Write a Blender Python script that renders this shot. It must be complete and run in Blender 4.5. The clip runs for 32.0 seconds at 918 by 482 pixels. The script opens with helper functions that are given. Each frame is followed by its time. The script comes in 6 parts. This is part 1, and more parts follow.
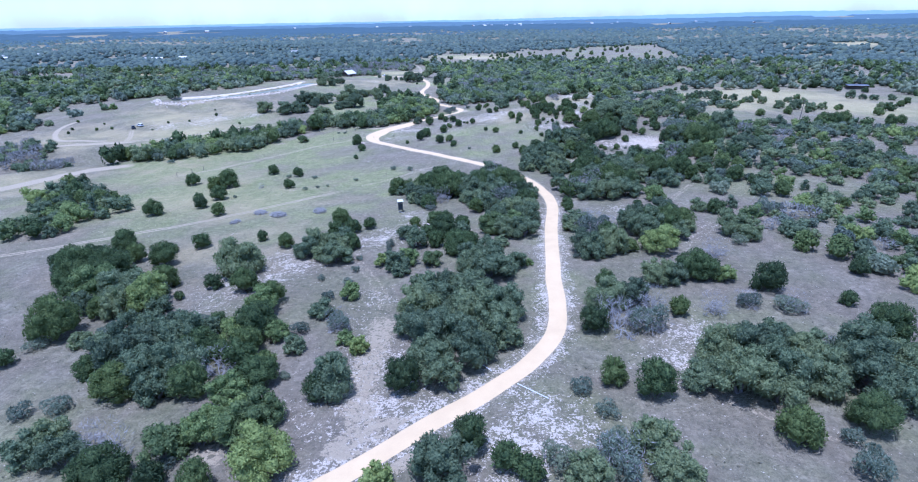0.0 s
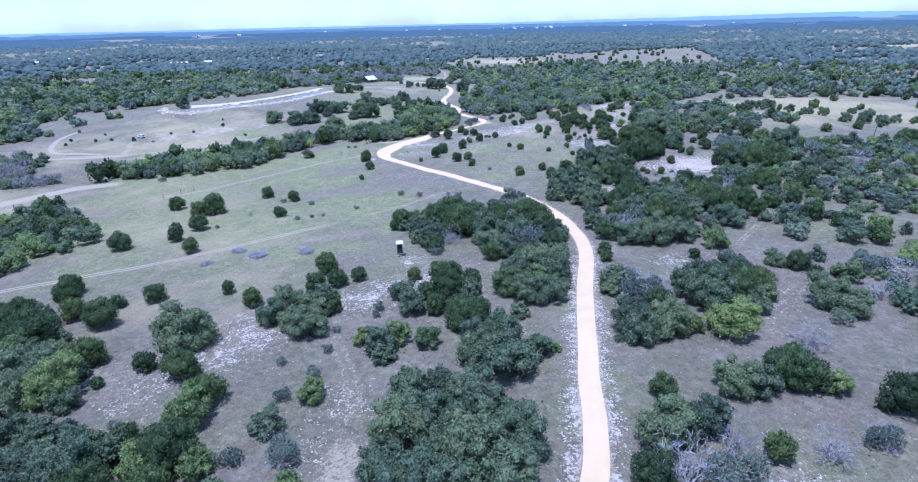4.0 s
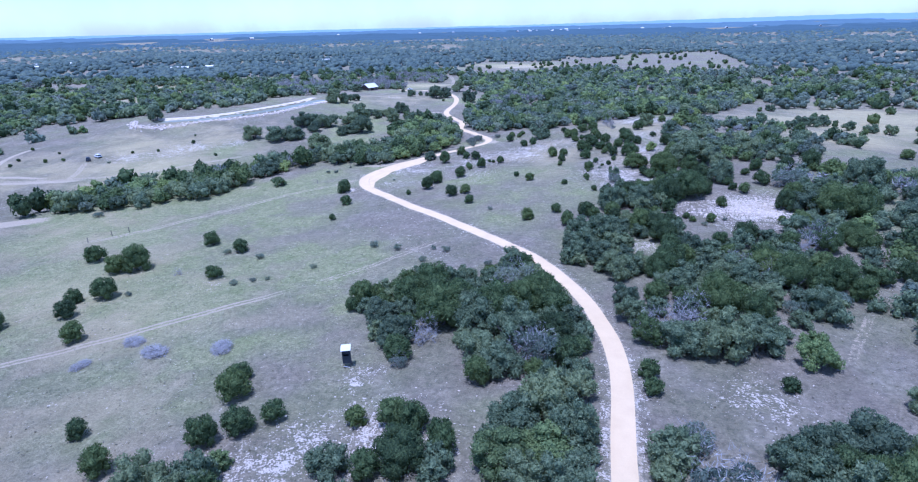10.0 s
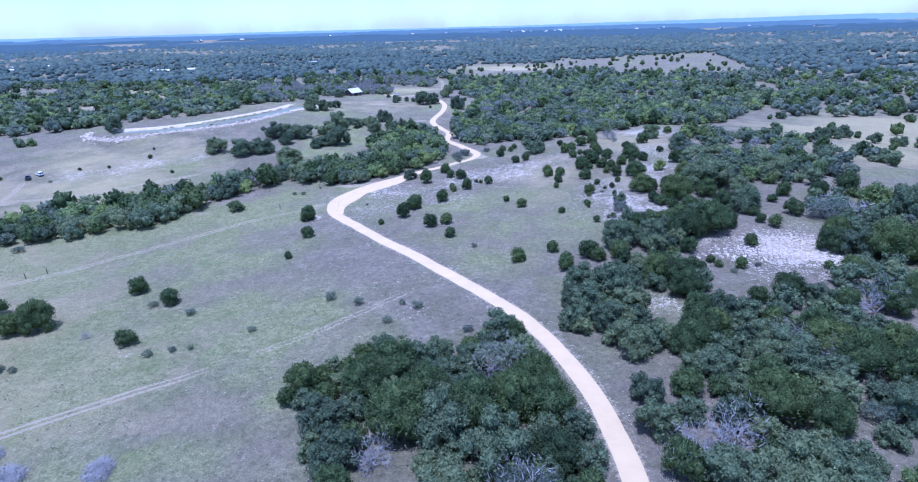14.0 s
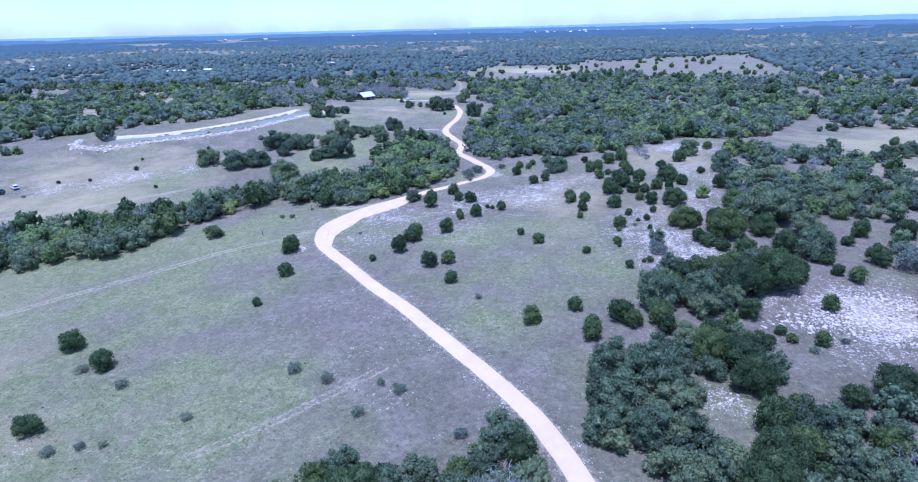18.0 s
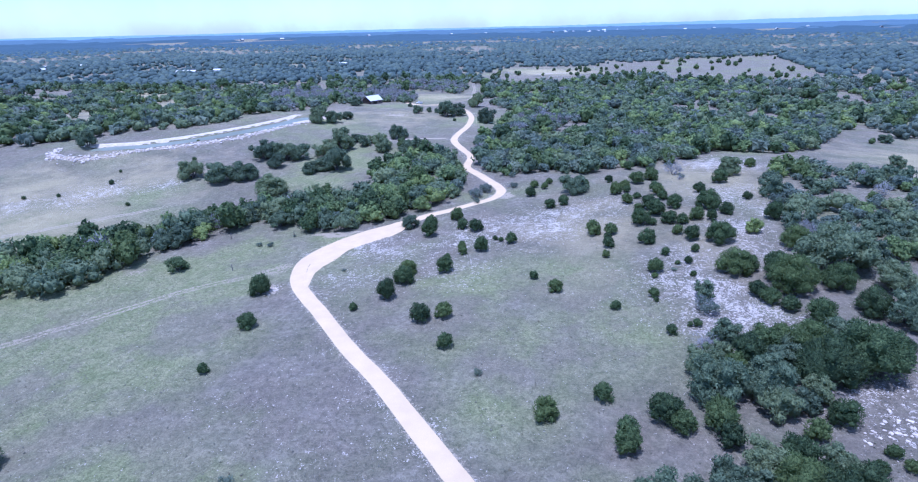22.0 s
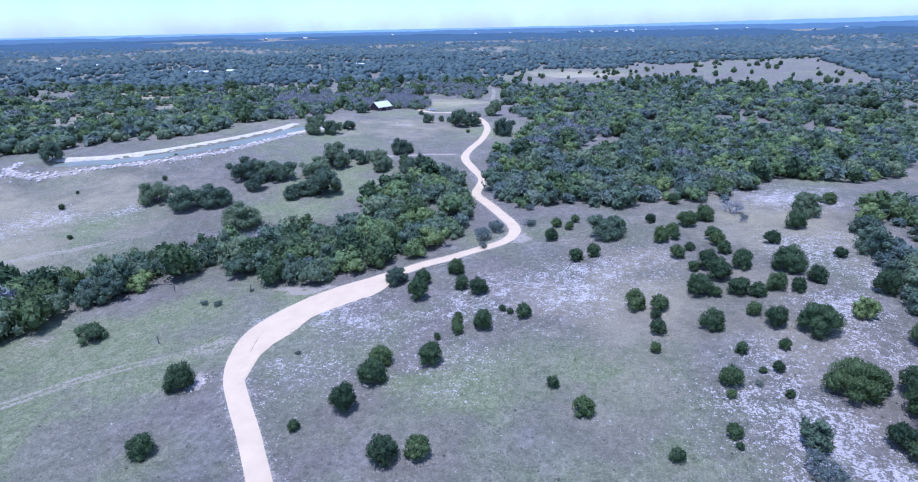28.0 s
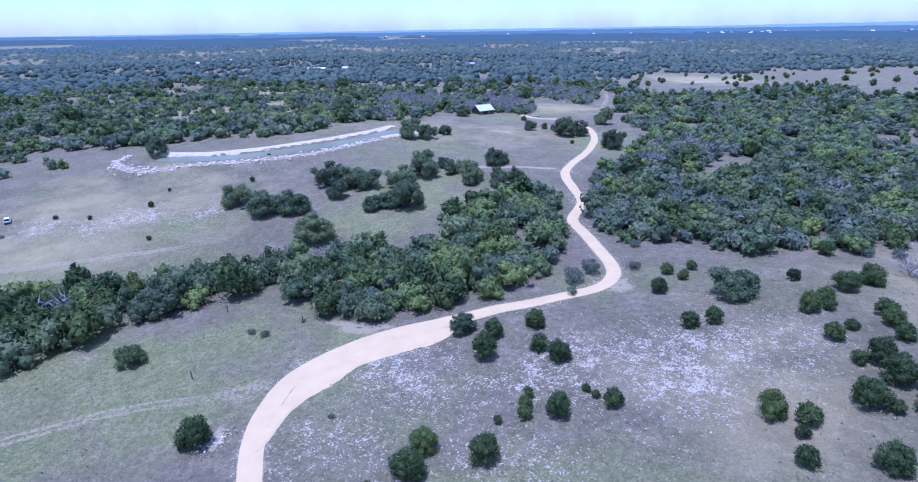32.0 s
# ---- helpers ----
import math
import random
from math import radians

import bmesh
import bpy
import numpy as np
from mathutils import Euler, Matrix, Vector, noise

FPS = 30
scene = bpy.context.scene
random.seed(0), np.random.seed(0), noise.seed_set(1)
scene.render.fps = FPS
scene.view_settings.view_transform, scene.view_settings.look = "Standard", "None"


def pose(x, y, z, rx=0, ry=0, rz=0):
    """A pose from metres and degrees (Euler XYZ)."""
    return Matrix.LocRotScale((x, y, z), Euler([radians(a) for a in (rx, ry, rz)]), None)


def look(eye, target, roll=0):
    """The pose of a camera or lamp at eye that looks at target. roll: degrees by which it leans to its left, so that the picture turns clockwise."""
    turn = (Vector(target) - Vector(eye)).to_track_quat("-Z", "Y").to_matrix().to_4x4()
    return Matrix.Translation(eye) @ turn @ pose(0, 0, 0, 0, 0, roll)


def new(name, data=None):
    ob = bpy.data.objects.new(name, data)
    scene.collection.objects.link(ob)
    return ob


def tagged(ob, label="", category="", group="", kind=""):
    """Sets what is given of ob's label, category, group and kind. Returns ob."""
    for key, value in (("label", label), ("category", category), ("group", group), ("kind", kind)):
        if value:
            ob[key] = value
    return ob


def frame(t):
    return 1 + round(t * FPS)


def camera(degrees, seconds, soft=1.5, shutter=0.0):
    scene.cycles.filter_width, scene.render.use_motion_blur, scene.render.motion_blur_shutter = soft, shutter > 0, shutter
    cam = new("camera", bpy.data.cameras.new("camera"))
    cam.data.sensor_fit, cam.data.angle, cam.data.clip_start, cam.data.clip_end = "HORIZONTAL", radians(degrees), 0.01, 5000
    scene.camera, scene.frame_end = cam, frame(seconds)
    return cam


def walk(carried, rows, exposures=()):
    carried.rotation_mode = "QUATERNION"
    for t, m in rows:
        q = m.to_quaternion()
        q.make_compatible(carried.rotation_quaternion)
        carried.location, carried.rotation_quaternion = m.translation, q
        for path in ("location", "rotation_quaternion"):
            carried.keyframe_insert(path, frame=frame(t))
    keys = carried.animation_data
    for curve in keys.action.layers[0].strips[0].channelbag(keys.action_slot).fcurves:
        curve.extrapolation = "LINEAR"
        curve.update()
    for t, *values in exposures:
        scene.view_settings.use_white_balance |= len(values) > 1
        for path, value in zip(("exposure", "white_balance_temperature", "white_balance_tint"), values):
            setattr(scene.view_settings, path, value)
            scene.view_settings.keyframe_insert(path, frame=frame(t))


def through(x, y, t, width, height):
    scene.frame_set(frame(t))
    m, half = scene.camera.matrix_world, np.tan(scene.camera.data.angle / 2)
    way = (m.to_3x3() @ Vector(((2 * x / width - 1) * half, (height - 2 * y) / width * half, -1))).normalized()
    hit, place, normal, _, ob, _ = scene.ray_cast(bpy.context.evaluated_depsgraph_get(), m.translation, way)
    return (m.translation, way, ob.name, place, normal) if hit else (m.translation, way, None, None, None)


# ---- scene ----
PATH = [
    (0.0, -0.0, 0.0, 45.5, 67.777, 1.022, 2.394), (0.5, 0.23, 3.4, 45.48, 67.809, 1.075, 2.36),
    (1.0, 0.45, 6.79, 45.45, 67.829, 1.134, 2.287), (1.5, 0.69, 10.18, 45.43, 67.866, 1.183, 2.238),
    (2.0, 0.95, 13.57, 45.41, 67.911, 1.222, 2.268), (2.5, 1.19, 16.94, 45.4, 67.938, 1.244, 2.293),
    (3.0, 1.42, 20.33, 45.39, 68.017, 1.25, 3.87), (3.5, 1.69, 23.72, 45.38, 68.067, 1.23, 4.968),
    (5.5, 3.09, 37.2, 45.43, 68.195, 1.352, 5.65), (6.0, 3.31, 40.54, 45.43, 68.228, 1.346, 5.716),
    (6.5, 3.5, 43.84, 45.44, 68.241, 1.356, 5.788), (7.0, 3.65, 47.1, 45.44, 68.259, 1.385, 5.839),
    (7.5, 3.75, 50.33, 45.44, 68.262, 1.428, 5.931), (8.0, 3.79, 53.54, 45.44, 68.273, 1.471, 5.91),
    (8.5, 3.82, 56.79, 45.45, 68.319, 1.461, 5.911), (9.0, 3.85, 60.04, 45.46, 68.34, 1.42, 6.716),
    (9.5, 3.9, 63.26, 45.48, 68.355, 1.388, 6.846), (10.0, 3.96, 66.43, 45.5, 68.367, 1.381, 6.844),
    (10.5, 4.01, 69.57, 45.53, 68.369, 1.393, 6.668), (11.0, 4.06, 72.71, 45.56, 68.39, 1.404, 6.625),
    (11.5, 4.13, 75.86, 45.6, 68.398, 1.415, 6.548), (12.0, 4.23, 79.03, 45.63, 68.391, 1.426, 6.407),
    (12.5, 4.34, 82.21, 45.67, 68.413, 1.443, 6.31), (13.0, 4.46, 85.37, 45.71, 68.421, 1.446, 6.306),
    (13.5, 4.58, 88.48, 45.75, 68.432, 1.447, 6.304), (14.0, 4.7, 91.56, 45.79, 68.413, 1.454, 6.245),
    (14.5, 4.81, 94.61, 45.82, 68.403, 1.477, 6.188), (16.5, 5.22, 106.55, 45.99, 68.435, 1.485, 6.06),
    (17.0, 5.31, 109.59, 46.03, 68.435, 1.455, 6.111), (17.5, 5.4, 112.65, 46.07, 68.422, 1.426, 6.126),
    (18.0, 5.44, 115.73, 46.11, 68.474, 1.361, 8.566), (18.5, 5.45, 118.8, 46.13, 68.5, 1.292, 10.138),
    (19.0, 5.42, 121.84, 46.15, 68.493, 1.288, 10.181), (19.5, 5.36, 124.84, 46.16, 68.484, 1.302, 10.219),
    (20.0, 5.28, 127.8, 46.16, 68.477, 1.318, 10.237), (20.5, 5.17, 130.74, 46.15, 68.481, 1.322, 10.29),
    (21.0, 5.05, 133.66, 46.13, 68.468, 1.31, 10.319), (21.5, 4.91, 136.6, 46.1, 68.475, 1.312, 10.319),
    (22.0, 4.75, 139.56, 46.07, 68.474, 1.329, 10.284), (22.5, 4.57, 142.53, 46.04, 68.431, 1.347, 10.28),
    (23.0, 4.39, 145.5, 46.01, 68.453, 1.334, 10.262), (23.5, 4.2, 148.48, 45.98, 68.44, 1.323, 10.277),
    (24.0, 4.01, 151.45, 45.95, 68.424, 1.326, 10.259), (24.5, 3.82, 154.4, 45.93, 68.413, 1.333, 11.349),
    (25.0, 3.69, 157.33, 45.93, 68.451, 1.306, 12.149), (25.5, 3.57, 160.22, 45.93, 68.434, 1.286, 12.376),
    (26.0, 3.44, 163.1, 45.94, 68.458, 1.279, 12.425), (26.5, 3.28, 165.95, 45.95, 68.485, 1.276, 12.473),
    (28.5, 2.89, 175.27, 46.07, 68.522, 1.171, 13.056), (29.0, 2.67, 177.56, 46.08, 68.521, 1.128, 14.394),
    (29.5, 2.41, 179.91, 46.09, 68.514, 1.118, 15.516), (30.0, 2.19, 182.36, 46.09, 68.538, 1.065, 16.953),
    (30.5, 1.94, 184.93, 46.11, 68.524, 1.049, 16.957), (31.0, 1.65, 187.63, 46.13, 68.564, 1.026, 18.612),
    (31.5, 1.35, 190.41, 46.16, 68.615, 0.983, 21.437), (32.0, 1.09, 193.23, 46.18, 68.645, 0.923, 24.12),
]
cam = camera(80.02, 32.0, soft=1.1)
walk(cam, [(t, pose(*p)) for t, *p in PATH], exposures=[(0.0, 0.79, 4120, 24), (6.0, 0.77, 4080, 27), (13.0, 0.67, 3990, 29), (20.0, 0.70, 4000, 29), (26.0, 0.64, 4020, 28), (32.0, 0.54, 4060, 32)])

# ---- sky and sun ----
SUN_HEIGHT, SUN_TURN = radians(79), radians(222)  # high noon sun
world = bpy.data.worlds.new("sky")
scene.world = world
world.use_nodes = True
sky = world.node_tree.nodes.new("ShaderNodeTexSky")
sky.sky_type, sky.sun_disc = "NISHITA", False
sky.sun_elevation, sky.sun_rotation = SUN_HEIGHT, SUN_TURN
sky.air_density, sky.dust_density, sky.ozone_density = 1.1, 0.6, 0.9
world.node_tree.nodes["Background"].inputs["Strength"].default_value = 0.115
wisps = world.node_tree.nodes.new("ShaderNodeTexNoise")  # thin high cloud all over the sky
wisps.inputs["Scale"].default_value, wisps.inputs["Detail"].default_value, wisps.inputs["Roughness"].default_value = 7.0, 6.0, 0.6
thin = world.node_tree.nodes.new("ShaderNodeMapRange")
for key, v in (("From Min", 0.42), ("From Max", 0.72), ("To Min", 0.0), ("To Max", 0.5)):
    thin.inputs[key].default_value = v
veil = world.node_tree.nodes.new("ShaderNodeMix")
veil.data_type = "RGBA"
veil.inputs[7].default_value = (7.0, 7.2, 7.6, 1)
world.node_tree.links.new(wisps.outputs["Fac"], thin.inputs["Value"])
world.node_tree.links.new(thin.outputs[0], veil.inputs["Factor"])
world.node_tree.links.new(sky.outputs[0], veil.inputs[6])
world.node_tree.links.new(veil.outputs[2], world.node_tree.nodes["Background"].inputs["Color"])
sun = new("sun", bpy.data.lights.new("sun", "SUN"))
sun.data.energy, sun.data.angle, sun.data.color = 3.55, radians(0.53), (1.0, 0.88, 0.73)
sun.matrix_world = look((math.sin(SUN_TURN) * math.cos(SUN_HEIGHT) * 300, math.cos(SUN_TURN) * math.cos(SUN_HEIGHT) * 300, math.sin(SUN_HEIGHT) * 300), (0, 0, 0))

# ---- materials ----


class Nodes:
    """A node material under construction."""

    def __init__(self, name, rough=0.8, spec=0.2):
        self.mat = bpy.data.materials.new(name)
        self.mat.use_nodes = True
        self.t = self.mat.node_tree
        self.out = self.t.nodes["Material Output"]
        self.bsdf = self.t.nodes["Principled BSDF"]
        self.bsdf.inputs["Roughness"].default_value = rough
        self.bsdf.inputs["Specular IOR Level"].default_value = spec
        self.where = None

    def add(self, kind, **values):
        n = self.t.nodes.new(kind)
        for key, v in values.items():
            n.inputs[key.replace("_", " ")].default_value = v
        return n

    def link(self, a, b):
        self.t.links.new(a, b)

    def position(self):
        if self.where is None:
            self.where = self.add("ShaderNodeNewGeometry").outputs["Position"]
        return self.where

    def noise(self, scale, detail=3.0, rough=0.55, lo=0.0, hi=1.0, vector=None):
        n = self.add("ShaderNodeTexNoise", Scale=scale, Detail=detail, Roughness=rough)
        self.link(vector or self.position(), n.inputs["Vector"])
        return self.span(n.outputs["Fac"], lo, hi)

    def span(self, value, lo, hi, to_lo=0.0, to_hi=1.0):
        n = self.add("ShaderNodeMapRange")
        for k, v in zip(("From Min", "From Max", "To Min", "To Max"), (lo, hi, to_lo, to_hi)):
            n.inputs[k].default_value = v
        self.link(value, n.inputs["Value"])
        return n.outputs[0]

    def math(self, kind, a, b):
        n = self.add("ShaderNodeMath")
        n.operation = kind
        for socket, v in zip(n.inputs, (a, b)):
            if isinstance(v, (int, float)):
                socket.default_value = v
            else:
                self.link(v, socket)
        return n.outputs[0]

    def mix(self, fac, a, b):
        n = self.t.nodes.new("ShaderNodeMix")
        n.data_type = "RGBA"
        for socket, v in zip((n.inputs["Factor"], n.inputs[6], n.inputs[7]), (fac, a, b)):
            if isinstance(v, (int, float)):
                socket.default_value = v
            elif isinstance(v, tuple):
                socket.default_value = (*v, 1)
            else:
                self.link(v, socket)
        return n.outputs[2]

    def attribute(self, name):
        n = self.t.nodes.new("ShaderNodeAttribute")
        n.attribute_name = name
        return n.outputs["Fac"]

    def bump(self, value, strength, distance):
        n = self.add("ShaderNodeBump", Strength=strength, Distance=distance)
        self.link(value, n.inputs["Height"])
        self.link(n.outputs[0], self.bsdf.inputs["Normal"])

    def colour(self, c):
        if isinstance(c, tuple):
            self.bsdf.inputs["Base Color"].default_value = (*c, 1)
        else:
            self.link(c, self.bsdf.inputs["Base Color"])
        return self.mat


def ground_material():
    """Thin dry grass over pale stony soil, greener in the hollows, with limestone chips."""
    n = Nodes("grassland", 0.95, 0.1)
    wide = n.noise(0.016, 4, 0.6, 0.32, 0.68)
    patch = n.noise(0.06, 4, 0.6, 0.42, 0.58)
    mid = n.noise(0.25, 5, 0.65, 0.36, 0.64)
    clump = n.noise(1.1, 5, 0.7, 0.40, 0.62)
    blades = n.noise(3.3, 4, 0.75, 0.40, 0.60)
    light = n.mix(patch, (0.292, 0.250, 0.142), (0.322, 0.262, 0.168))
    dark = n.mix(patch, (0.098, 0.094, 0.051), (0.126, 0.105, 0.068))
    tufted = n.noise(0.75, 4, 0.65, 0.42, 0.60)
    dry = n.mix(n.math("ADD", n.math("MULTIPLY", blades, 0.42), n.math("ADD", n.math("MULTIPLY", clump, 0.32), n.math("MULTIPLY", tufted, 0.24))), light, dark)
    dry = n.mix(n.math("MULTIPLY", n.noise(0.11, 5, 0.65, 0.50, 0.64), 0.55), dry, n.mix(clump, (0.375, 0.315, 0.215), (0.205, 0.172, 0.112)))
    dry = n.mix(n.math("MULTIPLY", mid, 0.35), dry, (0.132, 0.108, 0.074))
    fresh = n.mix(mid, (0.388, 0.344, 0.166), (0.288, 0.282, 0.114))
    green = n.mix(n.math("ADD", n.math("MULTIPLY", blades, 0.5), n.math("MULTIPLY", clump, 0.4)), fresh, (0.113, 0.122, 0.045))
    lush = n.math("ADD", n.attribute("green"), n.span(wide, 0.0, 1.0, -0.30, 0.42))
    lush = n.math("MULTIPLY", lush, n.span(patch, 0.0, 1.0, 1.5, 0.5))
    soil = n.mix(n.span(lush, 0.02, 0.65), dry, green)
    # cured grass colour, also laid where warm sunlight is painted on the ground
    cured_and_sunlit = n.mix(n.math("ADD", n.math("MULTIPLY", blades, 0.45), n.math("MULTIPLY", mid, 0.35)), (0.470, 0.385, 0.185), (0.270, 0.220, 0.105))
    soil = n.mix(n.span(n.math("ADD", n.attribute("straw"), n.span(patch, 0.0, 1.0, -0.15, 0.15)), 0.15, 0.75, 0.0, 0.9), soil, cured_and_sunlit)
    stone = n.math("ADD", n.attribute("stone"), n.span(n.noise(0.07, 5, 0.65), 0.38, 0.72, -0.32, 0.14))
    stone = n.math("MULTIPLY", stone, n.span(n.noise(0.35, 5, 0.7), 0.36, 0.62, 0.35, 1.2))
    chips = n.math("ADD", n.math("MULTIPLY", n.noise(3.4, 3, 0.7, 0.36, 0.64), 0.65), n.math("MULTIPLY", n.noise(1.2, 3, 0.6, 0.36, 0.64), 0.35))
    chips = n.math("SUBTRACT", chips, n.span(stone, 0.0, 1.0, 0.90, 0.22))
    pale = n.mix(n.noise(7.0, 3, 0.6, 0.3, 0.7), (0.46, 0.375, 0.262), (0.74, 0.625, 0.465))
    soil = n.mix(n.span(chips, 0.0, 0.10, 0.0, 0.95), soil, pale)
    worn = n.math("ADD", n.attribute("worn"), n.span(n.noise(2.0, 5, 0.8), 0.25, 0.75, -0.75, 0.75))
    dust = n.mix(n.noise(5.0, 4, 0.7, 0.3, 0.7), (0.48, 0.378, 0.232), (0.37, 0.298, 0.185))
    soil = n.mix(n.span(worn, 0.42, 0.66, 0.0, 0.95), soil, dust)
    n.bump(n.math("ADD", clump, n.math("MULTIPLY", blades, 0.7)), 0.8, 0.22)
    return n.colour(soil)


def road_material():
    n = Nodes("caliche_gravel", 0.95, 0.1)
    fine = n.noise(9.0, 4, 0.7, 0.3, 0.7)
    wide = n.noise(0.35, 4, 0.6, 0.3, 0.7)
    c = n.mix(wide, (0.530, 0.378, 0.188), (0.600, 0.432, 0.218))
    c = n.mix(n.math("MULTIPLY", fine, 0.35), c, (0.42, 0.31, 0.162))
    n.bump(fine, 0.5, 0.04)
    return n.colour(c)


def leaf_material(name, dark, light, through=0.38):
    n = Nodes(name, 0.7, 0.12)
    geo = n.add("ShaderNodeNewGeometry")
    info = n.add("ShaderNodeObjectInfo")
    tree = n.math("FRACT", n.math("ADD", info.outputs["Random"], n.attribute("tint")), 0.0)
    heads = n.noise(0.8, 3, 0.6, 0.35, 0.65)
    tufts = n.noise(3.2, 3, 0.65, 0.34, 0.66)
    shade = n.math("ADD", n.math("MULTIPLY", geo.outputs["Random Per Island"], 0.21), n.math("ADD", n.math("MULTIPLY", heads, 0.33), n.math("MULTIPLY", tufts, 0.46)))
    c = n.mix(shade, dark, light)
    n.bump(n.math("ADD", tufts, n.noise(8.0, 2, 0.6, 0.3, 0.7)), 0.5, 0.10)
    yellow = tuple(v * k for v, k in zip(light, (1.12, 1.04, 0.80)))
    grey = tuple(0.6 * v + 0.4 * sum(dark) / 3 for v in dark)
    c = n.mix(n.span(tree, 0.55, 1.0, 0.0, 0.5), c, yellow)
    c = n.mix(n.span(tree, 0.35, 0.0, 0.0, 0.5), c, grey)
    n.colour(c)
    back = n.add("ShaderNodeBsdfTranslucent")
    n.link(c, back.inputs["Color"])
    both = n.add("ShaderNodeMixShader")
    both.inputs[0].default_value = through
    n.link(n.bsdf.outputs[0], both.inputs[1])
    n.link(back.outputs[0], both.inputs[2])
    n.link(both.outputs[0], n.out.inputs["Surface"])
    return n.mat


def plain(name, colour, rough=0.6, metal=0.0, vary=0.25, scale=3.0, bump=0.0):
    """Paint, bark, stone or metal with grain and stains at two scales."""
    n = Nodes(name, rough, 0.4)
    n.bsdf.inputs["Metallic"].default_value = metal
    a = n.noise(scale, 5, 0.65, 0.3, 0.7)
    b = n.noise(scale * 9, 3, 0.6, 0.3, 0.7)
    darker = tuple(v * (1 - vary) for v in colour)
    lighter = tuple(min(1.0, v * (1 + vary * 0.5)) for v in colour)
    c = n.mix(n.math("MULTIPLY", b, 0.4), n.mix(a, darker, lighter), darker)
    if bump:
        n.bump(b, bump, 0.02)
    return n.colour(c)


GRASSLAND = ground_material()
CALICHE = road_material()
JUNIPER = leaf_material("juniper_foliage", (0.026, 0.046, 0.019), (0.172, 0.216, 0.072))
OAK = leaf_material("live_oak_foliage", (0.050, 0.076, 0.038), (0.268, 0.308, 0.150))
ELM = leaf_material("light_green_foliage", (0.070, 0.104, 0.032), (0.322, 0.378, 0.120))
SAGE = leaf_material("grey_green_foliage", (0.076, 0.098, 0.062), (0.285, 0.316, 0.205))
BARK = plain("grey_brown_bark", (0.13, 0.11, 0.09), 0.9, bump=0.6)
DEADWOOD = plain("weathered_dead_wood", (0.31, 0.285, 0.245), 0.9, bump=0.4)
TWIGS = plain("grey_bare_twigs", (0.270, 0.252, 0.205), 0.9)
BANK = plain("white_caliche_bank", (0.56, 0.445, 0.29), 0.95, vary=0.3, scale=0.8, bump=0.4)
LIMESTONE = plain("pale_limestone", (0.60, 0.485, 0.345), 0.9, vary=0.35, scale=1.5, bump=0.5)
STRAW = leaf_material("dry_grass_blades", (0.140, 0.136, 0.080), (0.280, 0.245, 0.160), 0.3)
# bluer, greyer leaf colour: distance haze painted into the far foliage
HAZED_WOODS = leaf_material("far_hazed_foliage", (0.058, 0.086, 0.070), (0.200, 0.238, 0.182))


def backdrop_material(name, haze_glow):
    """Woods on the horizon; a blue glow stands in for haze, paler the further off they lie."""
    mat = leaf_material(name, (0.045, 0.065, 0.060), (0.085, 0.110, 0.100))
    mat.node_tree.nodes["Principled BSDF"].inputs["Emission Color"].default_value = (*haze_glow, 1)
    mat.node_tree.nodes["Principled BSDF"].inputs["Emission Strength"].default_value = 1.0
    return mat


# Distance haze is put in as emission, stronger band by band.
PLAIN = backdrop_material("far_woods_haze_glow", (0.056, 0.086, 0.100))
HORIZON = backdrop_material("horizon_woods_haze_glow", (0.120, 0.165, 0.192))
SKYLINE = backdrop_material("skyline_haze_glow", (0.340, 0.425, 0.475))
WHITE_PAINT = plain("white_vehicle_paint", (0.70, 0.66, 0.58), 0.5, vary=0.12)
DARK_PAINT = plain("dark_grey_paint", (0.05, 0.055, 0.06), 0.4)
TYRE = plain("black_rubber", (0.025, 0.025, 0.027), 0.9)
DARK_GLASS = plain("dark_window_glass", (0.015, 0.018, 0.02), 0.12, vary=0.1)
CHROME = plain("grey_wheel_metal", (0.45, 0.45, 0.46), 0.35, 0.8)
LAMP = plain("clear_lamp_lens", (0.6, 0.6, 0.58), 0.2)
ROOF_METAL = plain("galvanised_roof_sheet", (0.60, 0.55, 0.47), 0.75, 0.0, 0.15, 1.2)
WOOD_WALL = plain("weathered_board_wall", (0.16, 0.12, 0.09), 0.9, bump=0.4)
PALE_WALL = plain("pale_house_wall", (0.42, 0.38, 0.33), 0.85)
BLIND_PAINT = plain("dark_green_grey_plywood", (0.040, 0.045, 0.045), 0.8)
POST_WOOD = plain("weathered_cedar_post", (0.14, 0.115, 0.095), 0.9, bump=0.5)
WHITE_PIPE = plain("chalky_white_pipe", (0.70, 0.66, 0.62), 0.7)
DARK_ROOF = plain("dark_sheet_roof", (0.09, 0.09, 0.095), 0.7)

# ---- the lie of the land ----
# Heights of low hills on a grid, from the south-west corner, row by row northwards.
HILLS = [
    [0.7, -0.7, 0.1, 3.6, 2.7, -1.5],
    [0.7, -1.2, 0.1, 2.7, 2.7, 0.0],
    [-0.4, -1.0, -0.7, -2.1, -1.2, -0.2],
    [-1.3, -0.5, -1.4, 2.9, 5.1, 1.0],
    [0.1, 2.9, -2.9, 0.2, 4.1, -0.7],
    [1.6, 5.6, 0.4, -0.5, 0.3, -2.5],
    [-0.8, 1.5, 0.3, 1.8, 1.3, -0.8],
]
